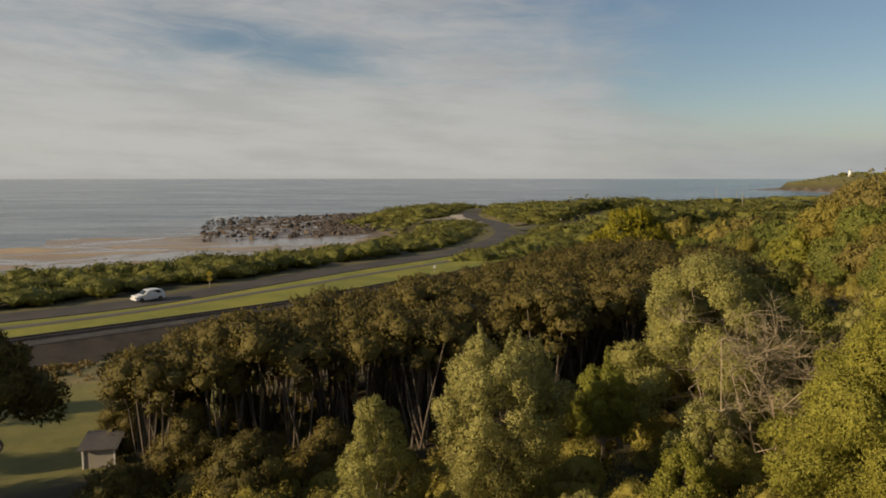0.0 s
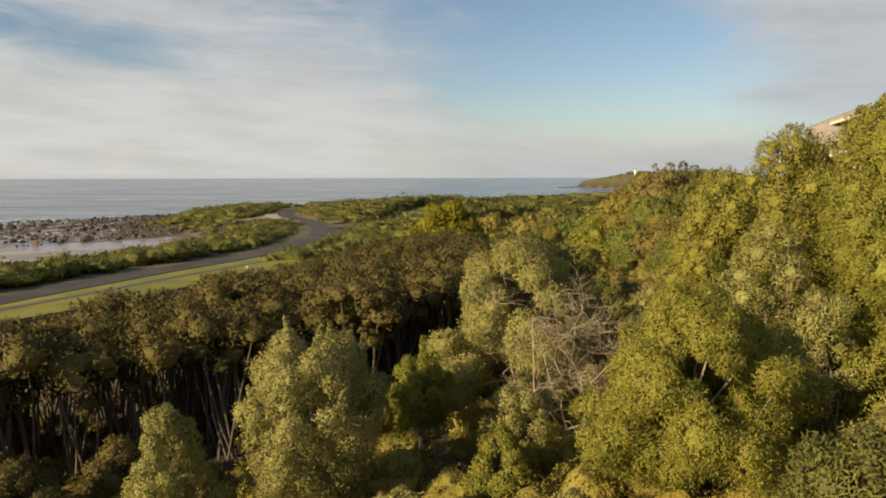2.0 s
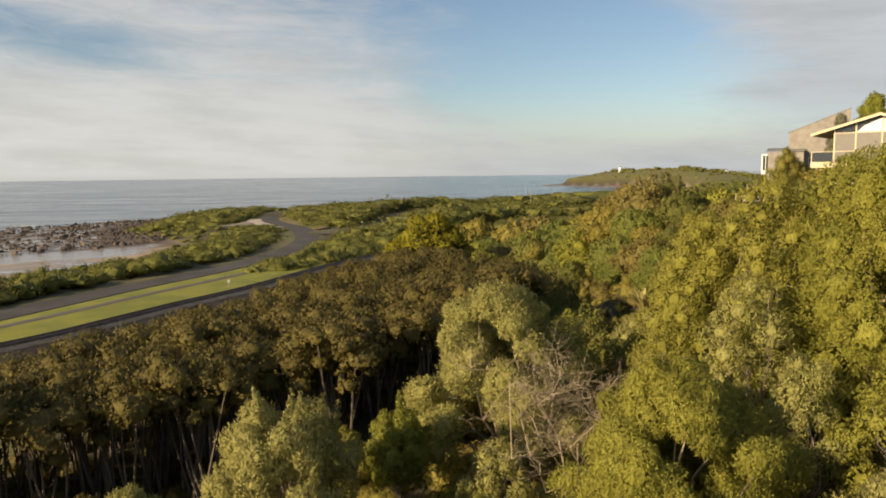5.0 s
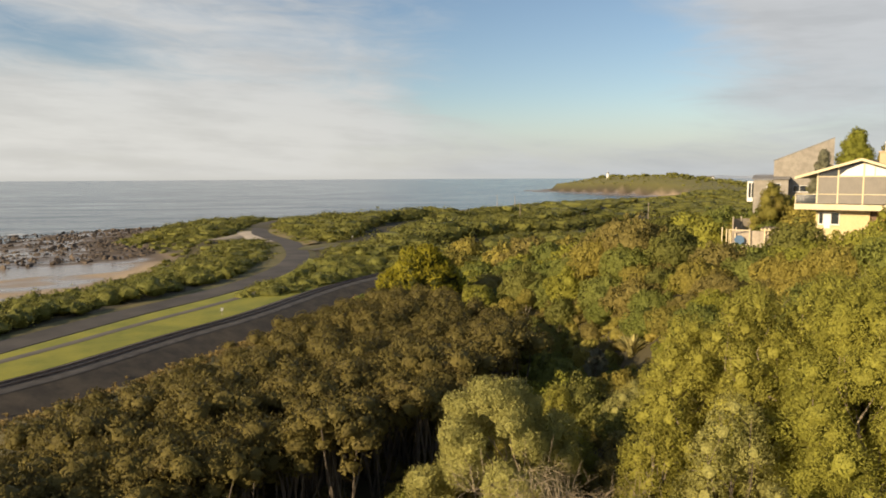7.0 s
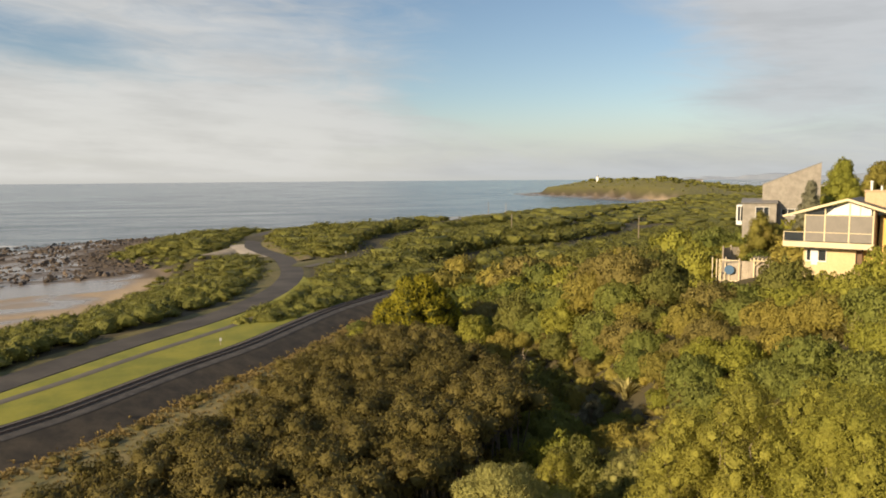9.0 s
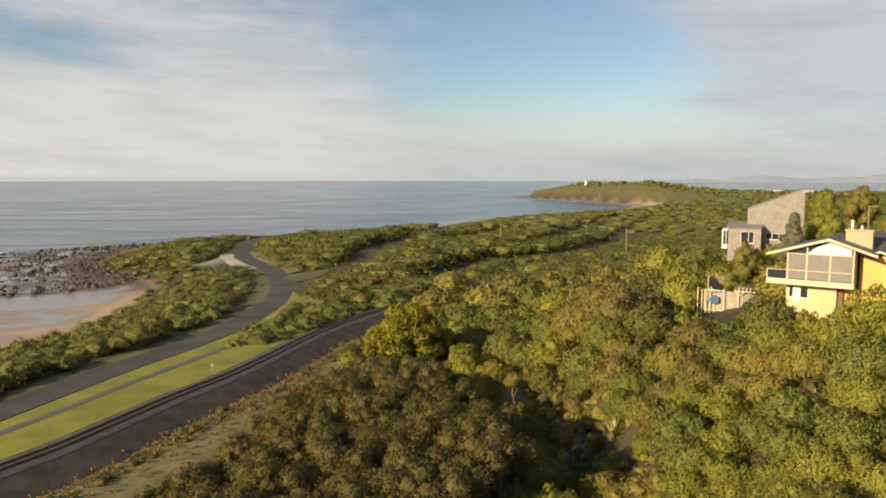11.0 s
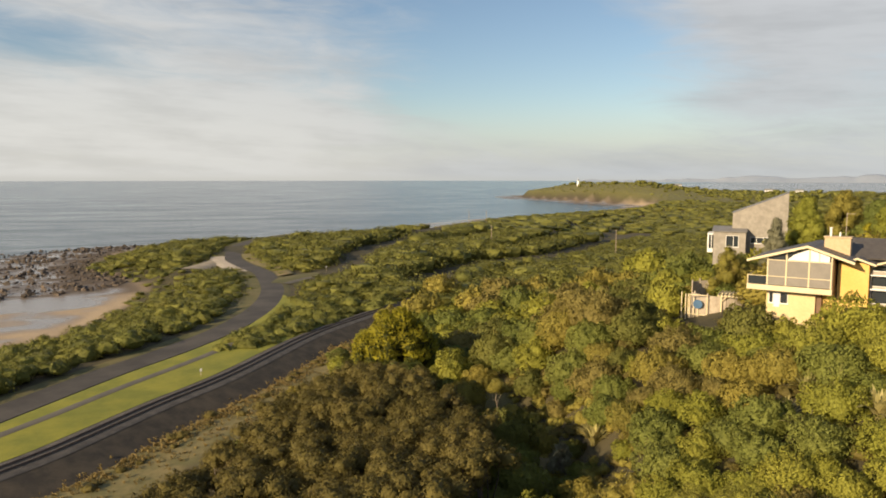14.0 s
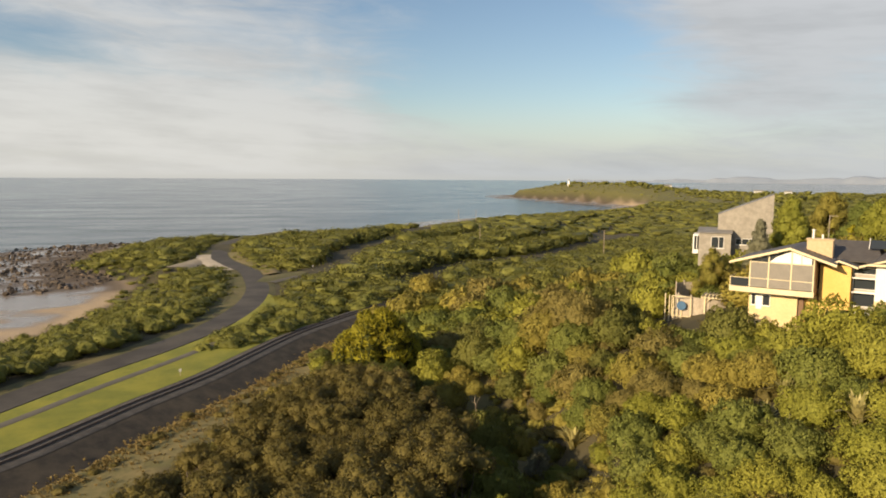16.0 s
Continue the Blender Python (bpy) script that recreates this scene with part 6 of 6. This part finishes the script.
def build_pool():
    p = thing("pool_enclosure", (61.0, 77.1, 13.4), -50.0, "round raised timber pool deck with pale posts and boards", "pool deck")
    p.scale = (1.2, 1.2, 1.2)
    part("platform", boxes(((0.1, 0.1, 0.0), (6.2, 5.5, 1.6)), bevel=0.05), TIMBER_GREY, p)
    ring = [(3.1 + 3.1 * math.cos(a), 2.9 + 2.9 * math.sin(a)) for a in [math.pi * (0.62 + k * 0.0982) for k in range(15)]]
    for k, ((x0, y0), (x1, y1)) in enumerate(zip(ring[:-1], ring[1:])):
        top = 4.1 if k < 5 else 3.1
        board(p, "board", (x0, y0, top), (x1, y1, top), 2.2 if k < 5 else 2.7, 0.04, TIMBER_GREY)
        if k % 2 == 0:
            part("post", boxes(((x0 - 0.07, y0 - 0.07, 0.0), (x0 + 0.07, y0 + 0.07, top + 0.25))), TIMBER_GREY, p)
    for k in range(5):
        part("post", boxes(((-0.5 + k * 0.42, -0.45 + 0.1 * k, -0.4), (-0.4 + k * 0.42, -0.35 + 0.1 * k, 3.4 - 0.2 * k))), CREAM, p)
    bm = bmesh.new()
    bmesh.ops.create_cone(bm, cap_ends=True, segments=24, radius1=0.5, radius2=0.5, depth=0.12, matrix=Matrix.Translation((1.25, -0.16, 2.1)) @ Matrix.Rotation(radians(90), 4, "X"))
    part("cover", bm, POOL_BLUE, p, "round blue pool cover")
    part("gate_frame", frame_of(0.2, 2.3, 0.9, 3.2, -0.26, 0.09), CREAM, p)
    pg = thing("pergola", (63.6, 73.6, 14.2), -50.0, "pale timber pergola with slatted top", "pergola")
    for x in (0.0, 4.0):
        for y in (0.0, 2.6):
            part("post", boxes(((x, y, -1.0), (x + 0.16, y + 0.16, 3.0))), CREAM, pg)
            bm = bmesh.new()
            rod(bm, (x + 0.08, y + 0.08, 2.3), (x + (0.75 if x < 1 else -0.6), y + 0.08, 3.0), 0.06)
            part("brace", bm, CREAM, pg)
    for y in (0.0, 2.6):
        part("beam", boxes(((-0.4, y, 3.0), (4.6, y + 0.14, 3.25))), CREAM, pg)
    for k in range(11):
        part("slat", boxes(((-0.3 + k * 0.46, -0.5, 3.25), (-0.18 + k * 0.46, 3.3, 3.37))), TIMBER_GREY, pg)


build_pool()

# ---------------------------------------------------------------- railway, street furniture and loose things
def build_rails():
    line = RAIL[(RAIL[:, 1] > 30) & (RAIL[:, 1] < 150)]
    for off in (-0.57, 0.57):
        mid = offset_line(line, off)
        lines = [flat(offset_line(mid, o), z) for o, z in ((-0.07, RAIL_Z - 0.02), (-0.02, RAIL_Z + 0.03), (-0.035, RAIL_Z + 0.12), (-0.035, RAIL_Z + 0.16), (0.035, RAIL_Z + 0.16), (0.035, RAIL_Z + 0.12), (0.02, RAIL_Z + 0.03), (0.07, RAIL_Z - 0.02))]
        loft("rail", lines, RAIL_STEEL, "rusty steel rail", "rail")
    bm = boxes(((-1.05, -0.12, -0.1), (1.05, 0.12, 0.0)), bevel=0.015)
    me = bpy.data.meshes.new("sleeper")
    bm.to_mesh(me)
    bm.free()
    me.materials.append(SLEEPER)
    track = thing("railway_track", (line[0][0], line[0][1], RAIL_Z), 0, "weathered timber sleepers under the rails", "track", kind="structure")
    origin = Vector((line[0][0], line[0][1], RAIL_Z))
    pts = resample(line, int(np.linalg.norm(np.diff(line, axis=0), axis=1).sum() / 0.75))
    d = np.gradient(pts, axis=0)
    pick = np.where((pts[:, 1] > 62) & (pts[:, 1] < 146))[0][:170]
    for i in pick:
        s = new("sleeper", me)
        s.parent = track
        s.matrix_basis = Matrix.Translation(Vector((pts[i][0], pts[i][1], RAIL_Z - 0.045)) - origin) @ Matrix.Rotation(math.atan2(d[i][1], d[i][0]) + math.pi / 2 + rng.uniform(-0.03, 0.03), 4, "Z")


build_rails()


def build_kerb():
    line = offset_line(ROAD[(ROAD[:, 1] > 60) & (ROAD[:, 1] < 136)], 3.12)
    loft("kerb", [flat(offset_line(line, o), z) for o, z in ((-0.06, ROAD_Z), (-0.05, ROAD_Z + 0.12), (0.06, ROAD_Z + 0.125), (0.07, ROAD_Z + 0.02))], BALLAST, "low dark kerb beside the grass", "kerb")
    loft("layby", [flat(offset_line(LAYBY, o), z) for o, z in ((-4.5, 4.9), (-3, 5.5), (0, 5.56), (3, 5.54), (4.5, 4.9))], PALE_GRAVEL, "grey gravelled lay-by", "lay-by")
    sandy = curve_through([(10.5, 208), (7.6, 222), (5.2, 238), (5.5, 250)])
    loft("sand_edge", [flat(offset_line(sandy, o), z) for o, z in ((-3.0, 5.45), (-1.8, 5.6), (0, 5.68), (1.6, 5.64))], GRAVEL, "pale sandy strip between lay-by and road", "sand")
    side = curve_through([(17.5, 182), (24, 190), (33, 197), (42, 206)])
    loft("side_grass", [flat(offset_line(side, o), z) for o, z in ((-7, 4.6), (-5, 5.6), (-1.2, 5.66), (1.2, 5.66), (5, 5.5), (7, 4.6))], VERGE, "dull grass beside the bend", "grass")
    loft("side_track", [flat(offset_line(side, o), z) for o, z in ((1.4, 5.68), (2.4, 5.7), (3.8, 5.64))], PATH_GREY, "short grey track off the bend", "path")
    cut = curve_through([(19.8, 196), (19.5, 212), (15.6, 226), (13.4, 244), (14, 262)])
    loft("cutting", [flat(offset_line(cut, o), z) for o, z in ((-1.4, 5.5), (0.6, 5.68), (1.8, 5.9), (3.4, 5.95), (6.5, 4.4))], plain("orange_earth", (0.22, 0.165, 0.08), (0.16, 0.145, 0.05), 0.25, 0.95, 3, 0.6, 0.1), "bare orange earth bank on the bend", "bank")


build_kerb()


def build_car(x, y, z, turn):
    car = thing("car", (x, y, z), turn, "white hatchback car driving on the coast road", "car")
    car.scale = (0.82, 0.82, 0.82)
    half = 0.84
    side = [(-2.05, 0.30), (-2.08, 0.75), (-1.95, 1.02), (-1.62, 1.46), (-1.2, 1.53), (0.0, 1.52), (0.42, 1.42), (0.98, 0.98), (1.85, 0.84), (2.06, 0.62), (2.06, 0.30)]
    bm = bmesh.new()
    rings = []
    for yy, shrink in ((-half, 0.93), (-half * 0.9, 1.0), (half * 0.9, 1.0), (half, 0.93)):
        ring = []
        for px, pz in side:
            lean = 0.16 * max(0, pz - 0.95) * (1 if yy > 0 else -1)
            ring.append(bm.verts.new((px * shrink if shrink < 1 else px, yy - lean, 0.3 + (pz - 0.3) * (0.97 if shrink < 1 else 1))))
        rings.append(ring)
    for r0, r1 in zip(rings[:-1], rings[1:]):
        for k in range(len(side)):
            j = (k + 1) % len(side)
            bm.faces.new((r0[k], r0[j], r1[j], r1[k]))
    bm.faces.new(rings[0][::-1])
    bm.faces.new(rings[-1])
    bmesh.ops.recalc_face_normals(bm, faces=bm.faces)
    part("body", bm, CAR_PAINT, car)
    for sgn in (-1, 1):
        bm = bmesh.new()
        yy = sgn * (half - 0.03)
        slab(bm, [(-1.5, yy, 1.0), (0.72, yy, 1.0), (0.34, yy - sgn * 0.05, 1.38), (-1.22, yy - sgn * 0.05, 1.42)], 0.02, (0, sgn, 0))
        bmesh.ops.recalc_face_normals(bm, faces=bm.faces)
        part("side_window", bm, GLASS, car)
    bm = bmesh.new()
    slab(bm, [(0.97, -0.66, 1.0), (0.97, 0.66, 1.0), (0.46, 0.6, 1.42), (0.46, -0.6, 1.42)], -0.02)
    part("windscreen", bm, GLASS, car)
    bm = bmesh.new()
    slab(bm, [(-1.97, 0.62, 1.02), (-1.97, -0.62, 1.02), (-1.66, -0.58, 1.43), (-1.66, 0.58, 1.43)], -0.02)
    part("rear_window", bm, GLASS, car)
    for px in (-1.3, 1.3):
        for sgn in (-1, 1):
            bm = bmesh.new()
            m = Matrix.Translation((px, sgn * 0.76, 0.31)) @ Matrix.Rotation(radians(90), 4, "X")
            bmesh.ops.create_cone(bm, cap_ends=True, segments=20, radius1=0.31, radius2=0.31, depth=0.2, matrix=m)
            bmesh.ops.bevel(bm, geom=[e for e in bm.edges if abs((e.verts[0].co - e.verts[1].co).y) < 1e-4], offset=0.03, segments=1, affect="EDGES")
            w = part("wheel", bm, RUBBER, car)
            bm = bmesh.new()
            bmesh.ops.create_cone(bm, cap_ends=True, segments=16, radius1=0.2, radius2=0.2, depth=0.22, matrix=m)
            part("rim", bm, RAIL_STEEL, w)
    for sgn in (-1, 1):
        part("headlight", boxes(((1.93, sgn * 0.62 - 0.14, 0.6), (2.07, sgn * 0.62 + 0.14, 0.74)), bevel=0.02), GLASS, car)
        part("tail_light", boxes(((-2.09, sgn * 0.66 - 0.1, 0.7), (-2.0, sgn * 0.66 + 0.1, 0.98)), bevel=0.02), plain("red_lens", (0.35, 0.02, 0.02), (0.4, 0.03, 0.03), 1, 0.3), car)
        part("mirror", boxes(((0.55, sgn * 0.92 - 0.08, 0.98), (0.68, sgn * 0.92 + 0.08, 1.1)), bevel=0.02), CAR_PAINT, car)


def on_line(line, x, y, off):
    """The place beside a line nearest to x, y, and the line's heading in degrees."""
    i = int(np.argmin(((line - (x, y)) ** 2).sum(1)))
    d = np.gradient(line, axis=0)[i]
    d /= np.linalg.norm(d)
    return line[i][0] + d[1] * off, line[i][1] - d[0] * off, math.degrees(math.atan2(d[1], d[0]))


cx, cy, heading = on_line(ROAD, -32.6, 76.2, -0.2)
build_car(cx, cy, ROAD_Z + 0.02, heading + 180)


def build_road_sign(x, y, face, shape):
    z = ground_at(x, y) - 0.1
    s = thing("road_sign", (x, y, z), face, "yellow warning sign on a thin post" if shape else "small white marker post sign in the grass", "sign")
    bm = bmesh.new()
    rod(bm, (0, 0, 0), (0, 0, 2.4 if shape else 1.7), 0.035, 0.035, 8)
    part("post", bm, TIMBER_GREY, s)
    if shape:
        bm = bmesh.new()
        slab(bm, [(0, -0.045, 1.65), (0.45, -0.045, 2.1), (0, -0.045, 2.55), (-0.45, -0.045, 2.1)], 0.01, (0, -1, 0))
        bmesh.ops.recalc_face_normals(bm, faces=bm.faces)
        part("plate", bm, SIGN_YELLOW, s)
        part("plate", boxes(((-0.28, -0.05, 1.25), (0.28, -0.04, 1.58))), SIGN_YELLOW, s)
    else:
        part("plate", boxes(((-0.16, -0.05, 1.3), (0.16, -0.04, 1.7))), WHITE_PAINT, s)


build_road_sign(-28.6, 86.0, 20, True)
build_road_sign(-1.2, 98.6, 10, False)
build_road_sign(33.0, 199.0, 10, False)


def build_pole(x, y, top, label, arm=True):
    z = ground_at(x, y) - 0.3
    p = thing("power_pole", (x, y, z), 20, label, "pole", "power poles")
    bm = bmesh.new()
    rod(bm, (0, 0, 0), (0, 0, top - z), 0.17, 0.11, 8)
    part("pole", bm, BARK_PALE, p)
    if arm:
        part("crossarm", boxes(((-0.9, -0.06, top - z - 0.6), (0.9, 0.06, top - z - 0.45))), BARK_PALE, p)
        for k in (-0.75, 0.0, 0.75):
            bm = bmesh.new()
            rod(bm, (k, 0, top - z - 0.45), (k, 0, top - z - 0.25), 0.05, 0.04)
            part("insulator", bm, WHITE_PAINT, p)


build_pole(108.0, 256.0, 13.6, "pale timber power pole standing in the scrub", False)
build_pole(132.0, 205.0, 15.0, "pale timber power pole beside the track", False)
build_pole(152.0, 395.0, 13.0, "distant pale pole near the shore", False)
build_pole(162.0, 392.0, 12.4, "distant pale pole near the shore", False)


def build_lighthouse(x, y):
    z = ground_at(x, y) - 0.3
    t = thing("lighthouse", (x, y, z), 0, "small white lighthouse on the headland", "lighthouse")
    bm = bmesh.new()
    rod(bm, (0, 0, 0), (0, 0, 7.6), 2.0, 1.5, 16)
    part("tower", bm, LAMP_WHITE, t)
    bm = bmesh.new()
    rod(bm, (0, 0, 7.6), (0, 0, 7.9), 1.9, 1.9, 16)
    part("gallery", bm, LAMP_WHITE, t)
    bm = bmesh.new()
    rod(bm, (0, 0, 7.9), (0, 0, 9.4), 1.0, 1.0, 12)
    part("lantern", bm, GLASS, t)
    bm = bmesh.new()
    rod(bm, (0, 0, 9.4), (0, 0, 10.3), 1.15, 0.1, 12)
    part("dome", bm, LAMP_WHITE, t)


build_lighthouse(519.0, 909.0)


def build_cottage(x, y, turn, wide):
    c = thing("cottage", (x, y, ground_at(x, y) - 0.3), turn, "small white cottage with a pale roof among far trees", "house", "far cottages")
    part("wall", boxes(((0, 0, 0), (wide, 6, 3.4))), WHITE_PAINT, c)
    for s in (0, 1):
        bm = bmesh.new()
        slab(bm, [(-0.4, -0.4, 3.3), (wide + 0.4, -0.4, 3.3), (wide + 0.4, 3, 5.2), (-0.4, 3, 5.2)] if s == 0 else [(wide + 0.4, 6.4, 3.3), (-0.4, 6.4, 3.3), (-0.4, 3, 5.2), (wide + 0.4, 3, 5.2)], -0.15)
        bmesh.ops.recalc_face_normals(bm, faces=bm.faces)
        part("roof", bm, SHINGLE_ROOF, c)
    for k in range(3):
        part("window", boxes(((wide * (0.15 + 0.3 * k), -0.05, 1.2), (wide * (0.3 + 0.3 * k), -0.01, 2.5))), GLASS, c)


build_cottage(640.0, 850.0, -35, 10.0)
build_cottage(830.0, 880.0, -40, 13.0)
build_cottage(860.0, 850.0, -45, 11.0)


def build_shed(x, y, z, turn):
    s = thing("shed", (x, y, z), turn, "small pale garden shed with a dark skillion roof", "shed")
    s.scale = (0.8, 0.8, 0.8)
    wall = part("wall", boxes(((0, 0, 0), (1.75, 1.5, 1.25))), CONCRETE, s, "pale grey shed wall")
    part("corner_post", boxes(((-0.06, -0.06, 0), (0.04, 0.04, 1.3)), ((1.71, -0.06, 0), (1.81, 0.04, 1.3))), WHITE_PAINT, s)
    bm = bmesh.new()
    slab(bm, [(-0.25, -0.25, 1.26), (2.0, -0.25, 1.26), (2.0, 1.75, 1.75), (-0.25, 1.75, 1.75)], -0.08)
    bmesh.ops.recalc_face_normals(bm, faces=bm.faces)
    part("roof", bm, ROOF_DARK, s)
    part("door", boxes(((-0.05, 0.35, 0.05), (-0.01, 1.1, 1.15))), DARK_TRIM, wall)


build_shed(-17.0, 32.3, ground_at(-16.2, 32.6) - 0.1, 8)


# ---------------------------------------------------------------- rocks of the point
def build_rocks():
    gen = np.random.RandomState(91)
    X, Y = gen.uniform(-128, 0, 20000), gen.uniform(195, 365, 20000)
    ok = dig_rocks(X, Y) > 0.35
    X, Y = X[ok], Y[ok]
    Z = land(X, Y)
    ok = Z > -1.6
    X, Y, Z = X[ok][:3600], Y[ok][:3600], Z[ok][:3600]
    dirs, tris = ICO[1]
    V, T = [], []
    near = thing("rock_outcrop", (-20, 235, 1.0), 0, "jagged brown and grey shore rocks above the beach", "rocks")
    big = np.argsort((X + 24) ** 2 + (Y - 255) ** 2)[:260]
    chosen = set(big.tolist())
    shapes = []
    for k in range(8):
        v = dirs * gen.uniform(0.45, 1.2, (len(dirs), 1)) * gen.uniform(0.5, 1.4, 3)
        shapes.append(v)
    meshes = [mesh_of("rock", v, [tris], [ROCK]) for v in shapes]
    for i in range(len(X)):
        s = 0.16 + 0.8 * gen.uniform() ** 6 + 0.22 * max(0, value_noise(X[i], Y[i], 14, 17))
        a = gen.uniform(0, 6.28)
        z = max(Z[i] + 0.3, -0.1) + 0.1 * s
        if i in chosen:
            r = new("rock", meshes[i % 8])
            r.parent = near
            r.matrix_basis = Matrix.Translation((X[i] + 20, Y[i] - 235, z - 1.0)) @ Euler((gen.uniform(-0.5, 0.5), gen.uniform(-0.5, 0.5), a)).to_matrix().to_4x4() @ Matrix.Diagonal((s * 1.3, s * 1.3, s * gen.uniform(0.7, 1.5), 1))
        else:
            v = shapes[i % 8] * (s * 1.3, s, s)
            T.append(tris + len(V) * len(dirs))
            V.append(np.column_stack([v[:, 0] * math.cos(a) - v[:, 1] * math.sin(a) + X[i], v[:, 0] * math.sin(a) + v[:, 1] * math.cos(a) + Y[i], v[:, 2] + z]))
    tagged(new("shore_rocks", mesh_of("shore_rocks", np.vstack(V), [np.vstack(T)], [ROCK])), "dark tumbled boulders on the tidal platform", "rocks", kind="stuff")


build_rocks()
